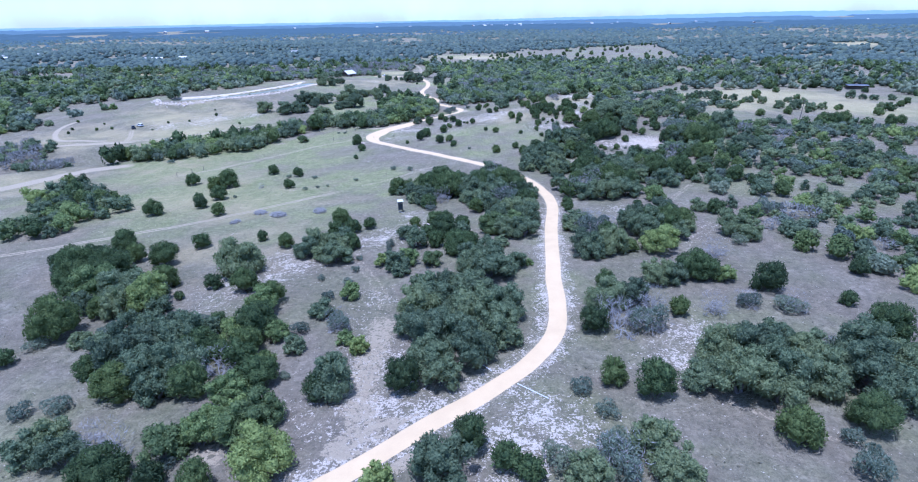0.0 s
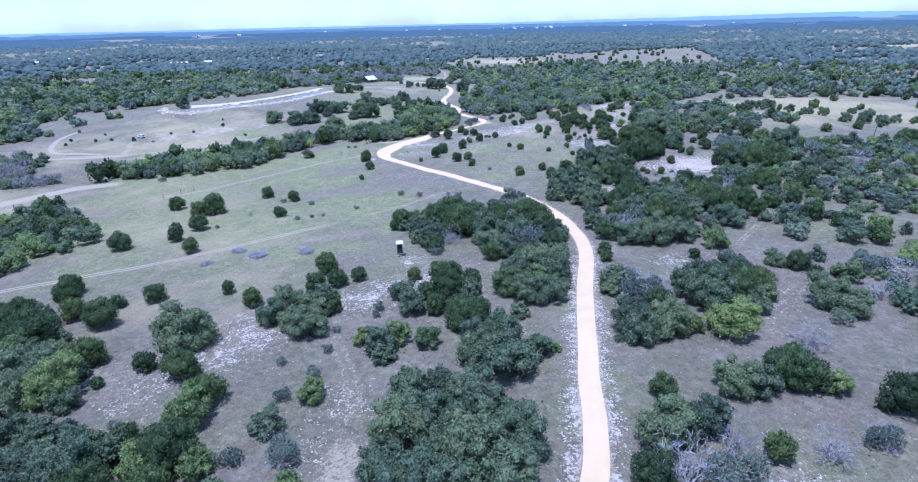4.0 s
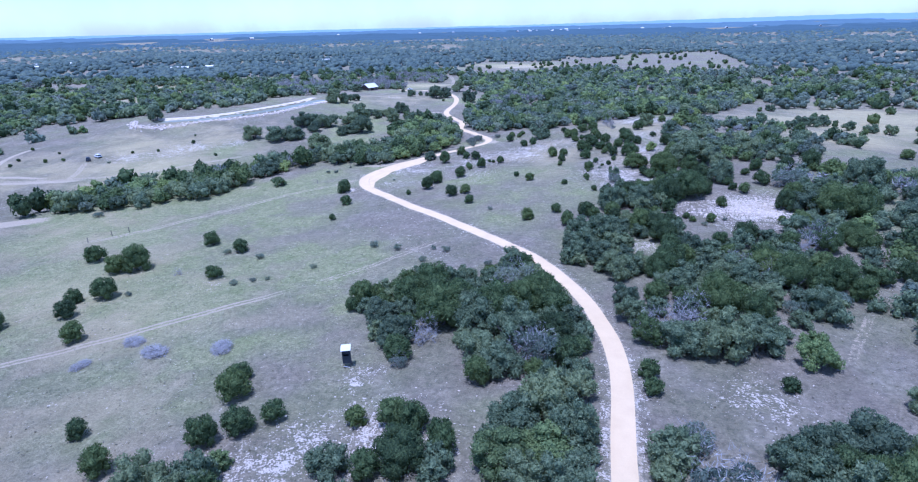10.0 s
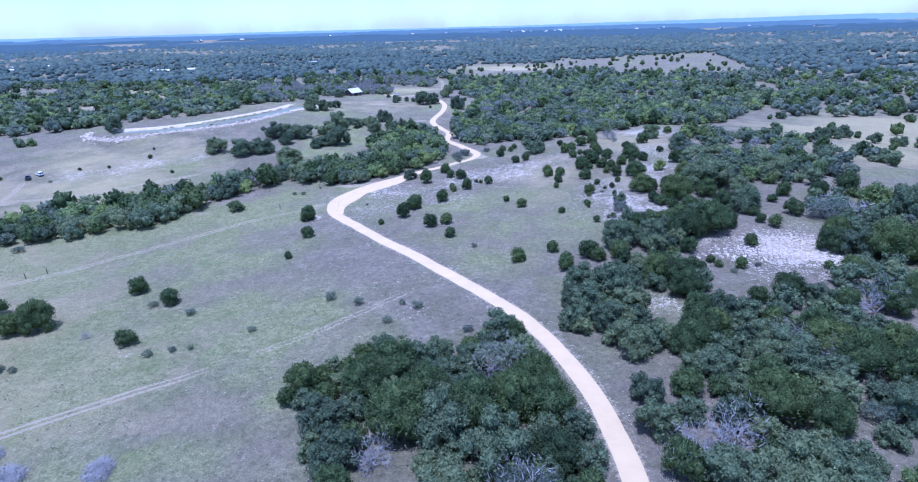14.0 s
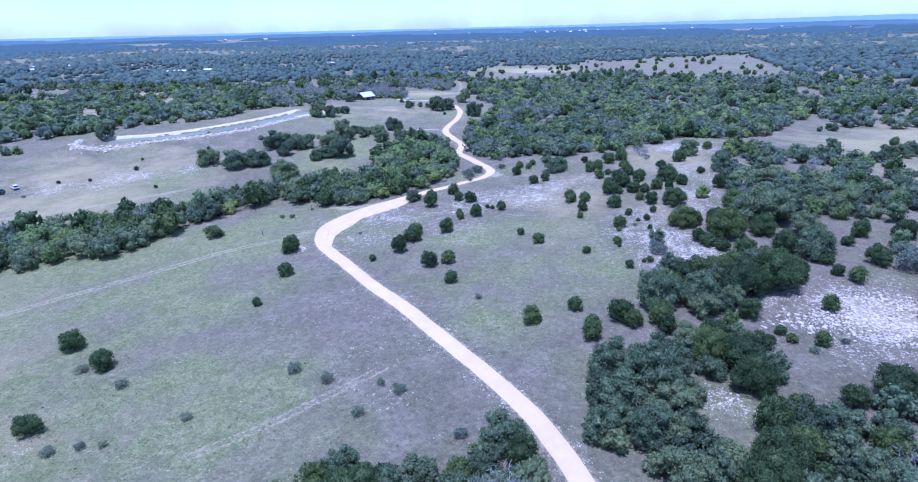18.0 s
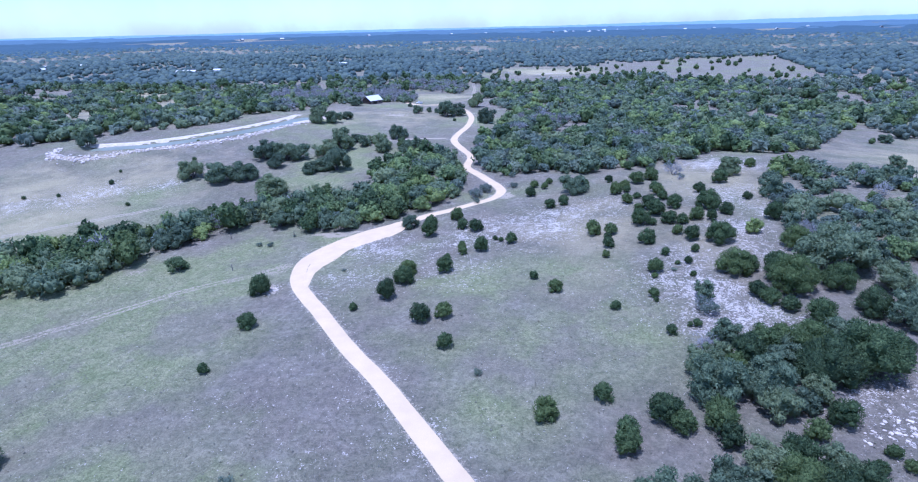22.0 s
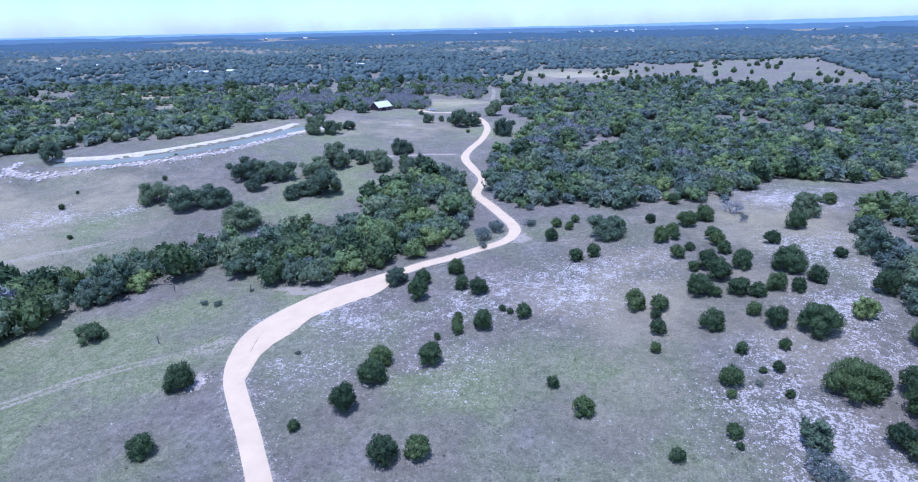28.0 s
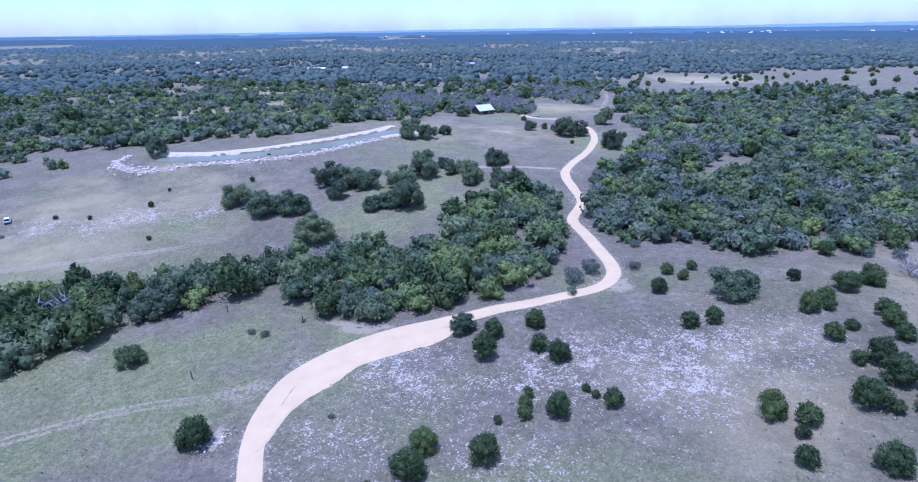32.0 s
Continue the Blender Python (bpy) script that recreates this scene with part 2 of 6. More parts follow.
HILL_X, HILL_Y, HILL_WIDTH = (-240, -160, -80, 0, 80, 160), (40, 110, 180, 250, 320, 390, 470), 75.0
STONY = [
    (-11, 115, 9, 0.9), (-23, 111, 8, 0.7), (-18.5, 127.5, 4, 0.8), (-14, 62, 8, 0.9), (-18, 79, 7, 0.5), (-35, 102, 6, 0.6),
    (-41, 81, 4, 0.6), (28, 63, 8, 0.75), (-13, 53, 8, 0.9), (5, 47, 9, 0.95), (-15, 58, 5, 0.9), (-20, 71, 5, 0.6),
    (26, 60, 5, 0.8), (44, 108, 10, 0.35), (33, 124, 6, 0.7), (56, 199, 13, 1.0), (45, 204, 8, 0.6), (34, 222, 10, 0.5),
    (49, 279, 10, 0.7), (28, 233, 11, 0.9), (29, 222, 10, 0.8), (43, 248, 10, 0.7), (52, 321, 13, 0.9), (57, 290, 10, 0.7),
]
STONY_EAST = [
    (-11, 258, 14, 0.7), (0, 269, 14, 0.75), (7, 273, 9, 0.9), (2, 262, 9, 0.9), (56, 325, 14, 0.9), (47, 284, 10, 0.9),
    (44, 260, 8, 0.9), (52, 319, 10, 0.8), (-34, 237, 9, 0.7), (-13, 242, 10, 0.6), (-12, 268, 8, 0.7), (-21, 240, 12, 0.5),
    (5, 271, 18, 0.6), (17, 281, 10, 0.6), (-35, 253, 12, 0.75), (-31, 194, 12, 0.30), (-22, 182, 9, 0.28), (-12, 176, 6, 0.35), (-36, 205, 9, 0.30), (-60, 162, 4, 0.5), (-151, 280, 14, 0.6),
    (-130, 299, 10, 0.7), (-142, 291, 9, 0.75), (-161, 276, 10, 0.7), (-43, 91, 9, 0.75), (-39, 98, 8, 0.8), (-31, 104, 8, 0.75), (-24, 109, 8, 0.8), (-48, 84, 7, 0.7),
    (29, 177, 4, 0.75), (60, 198, 10, 1.0), (30, 243, 8, 0.8), (36, 222, 8, 1.0), (34.5, 214, 7, 0.9), (55.6, 274, 9, 0.95), (31.5, 232, 7, 0.95), (-23, 255, 8, 0.7),
]
# Pale cured grass, with some spots standing in for sunlit ground.
STRAW_AND_SUN = [
    (150, 335, 42, 1.0), (122, 288, 24, 0.9), (188, 372, 40, 1.0), (200, 310, 40, 0.9), (-85, 535, 26, 0.8), (-430, 790, 45, 1.0), (-745, 890, 60, 1.0),
    (560, 925, 60, 1.0), (-10, 812, 45, 1.0), (-80, 432, 30, 0.5), (20, 262, 24, 0.45), (44, 300, 22, 0.6), (-150, 300, 35, 0.5), (-110, 420, 25, 0.5), (-250, 480, 80, 0.7),
    (-330, 560, 80, 0.7), (-200, 430, 45, 0.6), (-190, 250, 30, 0.5), (-165, 185, 22, 0.6),
    # yellower ground painted in place of sunlight on the west field
    (-66, 150, 22, 0.45), (-92, 160, 26, 0.5), (-120, 195, 26, 0.4), (-150, 262, 32, 0.6), (-172, 290, 26, 0.6), (-60, 112, 22, 0.4),
]
GREEN = [
    (-91, 224, 12, 0.9), (-81, 238, 12, 0.8), (-43, 179, 15, 0.8), (-89, 226, 20, 0.7), (-94, 203, 15, 0.5), (-32, 166, 14, 0.6),
    (-78, 228, 18, 0.6), (-97, 202, 18, 0.5), (-31, 141, 14, 0.4), (14, 218, 10, 0.4), (10, 235, 8, 0.6), (16, 220, 9, 0.6),
    (-28.8, 149, 2.2, 1.5), (-40.4, 137.6, 2.0, 1.5), (-24, 135, 7, 0.6), (-45, 128, 14, 0.5), (-60, 150, 16, 0.5), (-85, 233, 12, 0.9), (-84, 329, 20, 0.7), (-120, 275, 20, 0.4), (-103, 387, 25, 0.4), (-96, 169, 30, 0.55), (-117, 215, 30, 0.55),
    (-117, 151, 25, 0.6), (-96, 187, 25, 0.5), (-56, 183, 22, 0.45), (-142, 261, 16, 0.5), (-118, 287, 14, 0.5), (-79, 313, 14, 0.6),
    (-97, 466, 20, 0.4), (-90, 534, 22, 0.45), (-35, 423, 12, 0.4), (-74, 248, 9, 0.9), (-68, 258, 9, 0.8), (-76, 239, 10, 0.9),
    (-52, 256, 8, 0.7), (-87, 228, 10, 0.8), (-66, 203, 22, 0.5), (-92, 190, 26, 0.6), (-118, 186, 24, 0.5), (-44, 172, 12, 0.7), (-62, 160, 18, 0.5), (-92, 134, 18, 0.4),
    (-56, 173, 10, 0.6), (-41, 175, 9, 0.6), (-31, 184, 7, 0.4), (-78, 225, 14, 0.85), (-64, 231, 9, 0.95), (-13, 233, 9, 0.42), (1, 214, 9, 0.45), (-3, 199.5, 8, 0.4), (-62, 190, 10, 0.55), (-69, 205, 9, 0.8), (-73, 238, 9, 1.0), (-61, 252, 8, 0.8), (-55, 279, 6, 0.7),
]
CREEK = [(-230, 180), (-185, 210), (-150, 228), (-124, 246), (-106, 262), (-92, 280), (-74, 292), (-54, 300), (-42, 318), (-46, 345), (-60, 390)]
POND = [(-183, 330), (-163, 338), (-149, 354), (-138, 376), (-131, 397), (-128, 415)]
ROAD = [(-29.8, 30.8), (-15.8, 40.8), (-5.3, 49.8), (0.3, 54.4), (5.9, 60.2), (10, 67.3), (11.5, 76), (12, 85.5), (12.7, 92), (13.5, 101), (14.8, 113), (16.6, 125.7), (17, 133), (16.4, 141), (14.4, 151.5), (10.9, 161.1), (6.1, 170.8), (-0.1, 179.6), (-8.5, 189.6), (-19.3, 202.4), (-24.4, 207.6), (-30.2, 214), (-37.2, 222.2), (-43.1, 228.8), (-47.3, 234), (-50.1, 239.4), (-51.7, 246.6), (-50.1, 252.7), (-47.1, 258.6), (-41.4, 265), (-36.5, 269.2), (-30, 275.4), (-22, 281.7), (-14.3, 288.5), (-12, 294), (-13.5, 301.5), (-22.3, 318.5), (-27.8, 328.8), (-29, 344.8), (-34.3, 358), (-40, 371), (-42, 380), (-42, 392), (-41, 407), (-41.5, 422), (-43.5, 437), (-48.3, 454), (-53.6, 466), (-61, 478), (-70, 484.5), (-80, 482.5), (-88, 485.5), (-95, 493.5)]
TRACK_FIELD = [(-125, 110), (-108, 117), (-90, 126), (-72, 135.5), (-53, 150), (-39, 160), (-29, 169), (-21, 178), (-14, 186)]
TRACK_RIDGE = [(-55, 243), (-62, 238), (-71, 232), (-84, 218), (-93, 208), (-103, 197), (-118, 184)]
TRACK_VALLEY = [(-200, 240), (-170, 245), (-147, 253), (-135, 262), (-126, 270), (-116, 279), (-108, 288)]
VALLEY_LANE = [(-215, 231), (-203, 235), (-193, 238), (-182, 241), (-170, 243), (-158, 247)]
VALLEY_CURVE = [(-172, 246), (-185, 247), (-198, 247.6), (-206, 254), (-214, 267), (-217, 280), (-215, 290)]
VALLEY_SPUR = [(-166, 243), (-168, 252), (-173, 262), (-176, 267)]
BERM = [(-196, 327), (-190, 318), (-178, 315), (-168, 319), (-160, 327), (-147, 337), (-135, 352), (-128, 371), (-124, 386), (-119, 397)]
CREEK_SAND = [(-187, 156), (-168, 175), (-160, 189), (-153, 199), (-146, 204), (-137, 208)]
DRIVE = [(-50, 470), (-54, 510), (-60, 546), (-67, 600), (-78, 660)]


def distance(x, y, line):
    """Distance from points to a polyline, and how far along it they lie (0 to 1)."""
    x, y = np.asarray(x, float), np.asarray(y, float)
    best, along = np.full(x.shape, 1e9), np.zeros(x.shape)
    for i, ((ax, ay), (bx, by)) in enumerate(zip(line, line[1:])):
        dx, dy = bx - ax, by - ay
        s = np.clip(((x - ax) * dx + (y - ay) * dy) / (dx * dx + dy * dy), 0, 1)
        d = np.hypot(x - ax - s * dx, y - ay - s * dy)
        near = d < best
        best, along = np.where(near, d, best), np.where(near, (i + s) / (len(line) - 1), along)
    return best, along


def ease(v, lo, hi):
    v = np.clip((v - lo) / (hi - lo), 0, 1)
    return v * v * (3 - 2 * v)


def height(x, y):
    x, y = np.asarray(x, float), np.asarray(y, float)
    z = np.full(x.shape, -4.0)
    for row, cy in zip(HILLS, HILL_Y):
        for h, cx in zip(row, HILL_X):
            z = z + h * np.exp(-((x - cx) ** 2 + (y - cy) ** 2) / (2 * HILL_WIDTH**2))
    far = np.hypot(x, y - 100)
    z = z + 27.0 * np.clip((far - 700) / 4200, 0, 1) ** 1.2
    roll = np.sin(x / 173 + 1.1) * np.sin(y / 211 + 0.4) + 0.6 * np.sin(x / 83 - y / 97) + 0.8 * np.sin(x / 420 + y / 510 + 2)
    z = z + 2.6 * ease(far, 420, 900) * (1 - 0.7 * ease(far, 1300, 2200)) * roll + 2.0 * ease(far, 1200, 2600) * np.sin(x / 600 + y / 390) * np.sin(y / 700 + 1)
    z = z + 0.10 * np.sin(x / 2.3 + np.sin(y / 3.1)) * np.sin(y / 2.7 + 0.7) * ease(-far, -600, -300)
    d, along = distance(x, y, CREEK)
    z = z - 3.2 * np.exp(-((d / 9.0) ** 2)) * ease(-along, -0.78, -0.6)
    d, along = distance(x, y, POND)
    flat = ease(-d, -26, -10)
    z = z * (1 - flat) + 3.0 * flat - 1.6 * ease(-d, -6.5, -3.5)
    return z


def arrays_mesh(name, verts, faces, material, smooth=False):
    """A mesh from an array of points and an array of triangles or quads."""
    verts, faces = np.asarray(verts, np.float32), np.asarray(faces, np.int32)
    me = bpy.data.meshes.new(name)
    n, k = faces.shape
    me.vertices.add(len(verts))
    me.vertices.foreach_set("co", verts.ravel())
    me.loops.add(n * k)
    me.loops.foreach_set("vertex_index", faces.ravel())
    me.polygons.add(n)
    me.polygons.foreach_set("loop_start", np.arange(0, n * k, k, dtype=np.int32))
    me.polygons.foreach_set("use_smooth", np.full(n, smooth))
    me.update(calc_edges=True)
    me.materials.append(material)
    return me


def steps_out(inner_lo, inner_hi, step, lo, hi, growth):
    """Grid lines: even between the inner bounds, wider and wider outside."""
    mid = list(np.arange(inner_lo, inner_hi + 0.1, step))
    s, v = step, mid[0]
    before = []
    while v > lo:
        s *= growth
        v = max(lo, v - s)
        before.append(v)
    s, v = step, mid[-1]
    while v < hi:
        s *= growth
        v = min(hi, v + s)
        mid.append(v)
    return np.array(before[::-1] + mid)


gx, gy = steps_out(-210, 130, 2.0, -4900, 4900, 1.13), steps_out(30, 430, 2.0, -900, 4950, 1.09)
GX, GY = np.meshgrid(gx, gy)
verts = np.stack([GX.ravel(), GY.ravel(), height(GX, GY).ravel()], -1)
idx = np.arange(verts.shape[0]).reshape(GX.shape)
quads = np.stack([idx[:-1, :-1], idx[:-1, 1:], idx[1:, 1:], idx[1:, :-1]], -1).reshape(-1, 4)
ground = tagged(new("ground", arrays_mesh("ground", verts, quads, GRASSLAND, True)), "rolling ranch grassland with thin dry grass and limestone chips", "ground", kind="structure")


def zone(x, y, spots):
    total = np.zeros(np.shape(x))
    for cx, cy, r, s in spots:
        total = np.maximum(total, s * np.exp(-(((x - cx) ** 2 + (y - cy) ** 2) / (2 * (0.75 * r) ** 2))))
    return total


road_d, _ = distance(verts[:, 0], verts[:, 1], ROAD)


def stoniness(x, y, road_d):
    """How thick the limestone lies, more of it along the road."""
    verge = 0.40 * ease(-road_d, -4.5, -2.0) + 0.4 * ease(-road_d, -5.0, -2.6) * ease(-y, -140, -120)
    return np.maximum(zone(x, y, STONY + STONY_EAST), verge)


stone = stoniness(verts[:, 0], verts[:, 1], road_d)
green = zone(verts[:, 0], verts[:, 1], GREEN)
for key, values in (("stone", stone), ("green", green), ("straw", zone(verts[:, 0], verts[:, 1], STRAW_AND_SUN))):
    ground.data.attributes.new(key, "FLOAT", "POINT").data.foreach_set("value", values.astype(np.float32))


def smooth_line(points, step):
    """Points every step metres along a smooth curve through the given ones."""
    p = np.array(points, float)
    p = np.vstack([2 * p[0] - p[1], p, 2 * p[-1] - p[-2]])
    out = []
    for a, b, c, d in zip(p, p[1:], p[2:], p[3:]):
        n = max(2, int(np.hypot(*(c - b)) / step))
        for s in np.arange(n) / n:
            out.append(0.5 * (2 * b + (c - a) * s + (2 * a - 5 * b + 4 * c - d) * s * s + (3 * b - a - 3 * c + d) * s**3))
    out.append(p[-2])
    return np.array(out)


def ribbon(name, line, width, material, label, lift=0.05, crown=0.06, offset=0.0, ragged=0.25, across=7, seed=1, step=1.2):
    """A strip of ground laid along a line, with uneven edges. width: metres, or a function of the distance along (0 to 1)."""
    rng = np.random.default_rng(seed)
    c = smooth_line(line, step)
    t = np.gradient(c, axis=0)
    side = np.stack([-t[:, 1], t[:, 0]], -1) / np.hypot(t[:, 0], t[:, 1])[:, None]
    k = len(c)
    w = np.array([width(i / (k - 1)) if callable(width) else width for i in range(k)])
    rough = rng.normal(0, ragged, (k, 2))
    for reach in (1, 2, 5):
        rough = 0.75 * rough + 0.7 * (np.roll(rough, reach, 0) + np.roll(rough, -reach, 0)) / 2
    u = np.linspace(-1, 1, across)
    half = np.where(u[None] < 0, w[:, None] / 2 + rough[:, :1] * 0.5, w[:, None] / 2 + rough[:, 1:] * 0.5)
    p = c[:, None] + side[:, None] * (u[None, :, None] * half[..., None] + offset)
    z = height(p[..., 0], p[..., 1]) + lift + crown * (1 - u[None] ** 2)
    z[:, 0] -= lift + 0.05
    z[:, -1] -= lift + 0.05
    v = np.concatenate([p, z[..., None]], -1).reshape(-1, 3)
    i = np.arange(k * across).reshape(k, across)
    q = np.stack([i[:-1, :-1], i[1:, :-1], i[1:, 1:], i[:-1, 1:]], -1).reshape(-1, 4)[:, ::-1]
    return tagged(new(name, arrays_mesh(name, v, q, material, True)), label, "road", kind="structure")


ribbon("road", ROAD, lambda s: 3.25 + 0.3 * min(1, 3 * s) + 0.9 * math.exp(-(((s - 0.49) / 0.05) ** 2)), CALICHE, "pale caliche gravel ranch road winding over the hills", ragged=0.12)
SPILL = [(-45.4, 232.2), (-46.5, 236), (-47.7, 241.5), (-48.1, 247), (-46.4, 252.7), (-42.4, 258.8), (-38.7, 263.1), (-35.8, 265.6), (-34.2, 267.6)]
ribbon("road_spill", SPILL, lambda s: (1.2 + 5.4 * min(1, s * 2.2)) * min(1, 0.3 + (1 - s) * 6), CALICHE, "pale caliche spilled along the inside of the bend", lift=0.11, ragged=0.8, seed=5, step=0.5)


def worn_mesh(name, p, worn, label, category):
    """A thin skin of ground, row by row, where the grass is worn away by so much."""
    z = height(p[..., 0], p[..., 1]) + 0.03
    z[:, 0] -= 0.08
    z[:, -1] -= 0.08
    v = np.concatenate([p, z[..., None]], -1).reshape(-1, 3)
    i = np.arange(len(v)).reshape(p.shape[:2])
    q = np.stack([i[:-1, :-1], i[1:, :-1], i[1:, 1:], i[:-1, 1:]], -1).reshape(-1, 4)[:, ::-1]
    me = arrays_mesh(name, v, q, GRASSLAND, True)
    near_road = distance(v[:, 0], v[:, 1], ROAD)[0]
    for key, values in (("stone", stoniness(v[:, 0], v[:, 1], near_road)), ("green", zone(v[:, 0], v[:, 1], GREEN)), ("straw", zone(v[:, 0], v[:, 1], STRAW_AND_SUN)), ("worn", worn.ravel())):
        me.attributes.new(key, "FLOAT", "POINT").data.foreach_set("value", values.astype(np.float32))
    return tagged(new(name, me), label, category, kind="structure")


def worn_strip(name, line, width, profile, label, category="path"):
    """Worn ground along a line; profile gives the wear across it, from edge to edge."""
    c = smooth_line(line, 1.0)
    t = np.gradient(c, axis=0)
    side = np.stack([-t[:, 1], t[:, 0]], -1) / np.hypot(t[:, 0], t[:, 1])[:, None]
    u = np.linspace(-1, 1, len(profile))
    p = c[:, None] + side[:, None] * (u[None, :, None] * width / 2)
    fade = np.minimum(1, 2.5 * np.sin(np.linspace(0.02, math.pi - 0.02, len(c))))
    return worn_mesh(name, p, np.array(profile)[None] * fade[:, None], label, category)


def worn_patch(name, x, y, long, wide, turn, label, most=1.2):
    """Bare ground in an uneven oval."""
    rings, spokes = np.linspace(1, 0.02, 7), np.linspace(0, 2 * math.pi, 29)
    edge = 1 + 0.18 * np.sin(3 * spokes + x) + 0.12 * np.sin(5 * spokes + y)
    px, py = long * edge[:, None] * np.cos(spokes)[:, None] * rings, wide * edge[:, None] * np.sin(spokes)[:, None] * rings
    c, s = math.cos(radians(turn)), math.sin(radians(turn))
    p = np.stack([x + px * c - py * s, y + px * s + py * c], -1)[::-1]
    return worn_mesh(name, p, np.broadcast_to(most * (1 - rings) ** 0.6, px.shape)[::-1], label, "ground")


SHOULDER = [0, 0.2, 0.5, 0.75, 0.8, 0.8, 0.8, 0.75, 0.5, 0.2, 0]
LANE = [0, 0.5, 0.9, 1.0, 0.9, 1.0, 0.9, 0.5, 0]
RUTS = [0, 0.10, 0.35, 0.95, 0.95, 0.38, 0.30, 0.38, 0.95, 0.95, 0.35, 0.10, 0]
DIM = [0, 0.1, 0.25, 0.5, 0.5, 0.35, 0.3, 0.35, 0.5, 0.5, 0.25, 0.1, 0]
FAINT = [0, 0.15, 0.35, 0.65, 0.65, 0.5, 0.45, 0.5, 0.65, 0.65, 0.35, 0.15, 0]
worn_strip("road_shoulder", ROAD[:40], 5.2, SHOULDER, "ragged pale gravel shoulder fading into the grass")
worn_strip("dirt_lane", VALLEY_LANE, 4.4, LANE, "pale dirt lane across the valley field")
worn_strip("dirt_lane", VALLEY_CURVE, 3.2, LANE, "pale dirt lane curving up the valley field")
worn_strip("dirt_lane", CREEK_SAND, 7.5, [1.6 * v for v in LANE], "pale sandy lane beside the creek")
worn_strip("dirt_lane", [(-75, 369.6), (-60, 376.6), (-50, 379), (-43.7, 380.6)], 3.2, LANE, "pale lane branching off the road")
worn_strip("dirt_lane", DRIVE, 4.0, FAINT, "pale lane running up the hill beyond the barn")
worn_strip("dirt_lane", [(-10.8, 44), (-13.6, 48.8), (-15.3, 54), (-15.5, 61.4), (-15.3, 70.5), (-16.4, 76)], 6.5, [0, 0.3, 0.55, 0.72, 0.62, 0.72, 0.55, 0.3, 0], "pale rubble track leaving the road")
worn_strip("wheel_track", TRACK_FIELD[5:], 3.0, [1.1 * v for v in DIM], "wheel track fading out in the green grass")
worn_strip("wheel_track", TRACK_FIELD[:6], 3.0, RUTS, "worn pale wheel track through the grass")
worn_strip("wheel_track", TRACK_RIDGE, 3.4, [1.2 * v for v in DIM], "worn pale wheel track along the ridge")
worn_strip("wheel_track", TRACK_VALLEY, 3.2, FAINT, "faint wheel track along the creek wood")
worn_strip("stone_bank", BERM, 4.6, [0, 0.5, 0.9, 1.1, 1.1, 0.9, 0.5, 0], "pale bare dirt under the boulder row")
worn_strip("wheel_track", [(57.5, 148), (55, 144.4), (50.5, 138.2), (46.8, 132.6)], 2.2, DIM, "white wheel ruts scraped through the brush")
worn_strip("wheel_track", [(-15.6, 72), (-16.2, 78), (-18.6, 85), (-23.1, 94), (-26.5, 100.5)], 3.4, [0.8 * v for v in DIM], "faint wheel track winding up through the stony grass")
worn_strip("footpath", [(17.5, 60), (24, 56.5), (32, 49.5), (40, 45)], 1.2, [0, 0.4, 0.62, 0.4, 0], "thin pale footpath through dry grass")
worn_strip("wheel_track", VALLEY_SPUR, 3.2, FAINT, "faint wheel track to the parked vehicles")
for x, y, long, wide, turn, most in ((-50.5, 263.3, 7.0, 2.8, 5, 1.3), (-9.9, 291, 2.6, 4.2, 0, 1.3), (-52.7, 232.2, 1.3, 2.8, 25, 1.6), (-84.4, 432.7, 6, 3.5, 10, 1.2), (-57, 241.5, 6, 3.0, 40, 0.9), (-90.5, 239, 5, 3, 20, 0.6), (-11.0, 46.0, 7.0, 5.0, 40, 1.7), (-29.7, 45, 3.2, 2.4, 20, 0.95), (-4, 786, 36, 10, 34, 1.7), (59.5, 199, 9.0, 7.0, 20, 1.0)):
    worn_patch("bare_patch", x, y, long, wide, turn, "bare pale patch of stony dirt in the grass", most)

# ---- water, bank and boulders of the long pond ----
WATER = Nodes("turquoise_pond_water", 0.35, 0.06)
WATER.bump(WATER.noise(2.5, 3, 0.6), 0.15, 0.05)
WATER = WATER.colour(WATER.mix(WATER.noise(0.08, 3, 0.5, 0.3, 0.7), (0.165, 0.165, 0.098), (0.215, 0.212, 0.128)))
pond_line = smooth_line(POND, 2.0)
pt = np.gradient(pond_line, axis=0)
pside = np.stack([-pt[:, 1], pt[:, 0]], -1) / np.hypot(pt[:, 0], pt[:, 1])[:, None]
pw = 5.6 * np.minimum(1, 0.35 + 3.0 * np.sin(np.linspace(0.03, math.pi - 0.03, len(pond_line))))
pv = np.vstack([pond_line + pside * pw[:, None], pond_line - pside * pw[:, None]])
pi = np.arange(len(pond_line) - 1)
pq = np.stack([pi, pi + len(pond_line), pi + len(pond_line) + 1, pi + 1], -1)
tagged(new("pond_water", arrays_mesh("pond_water", np.c_[pv, np.full(len(pv), 2.25)], pq, WATER)), "still turquoise water of the long narrow pond", "water", kind="structure")
ribbon("pond_bank", [(x - 7.8, y + 4.5) for x, y in POND], 6.4, BANK, "bare white caliche bank along the pond", 0.05, 0.1, 0, 1.1, 5, 7)
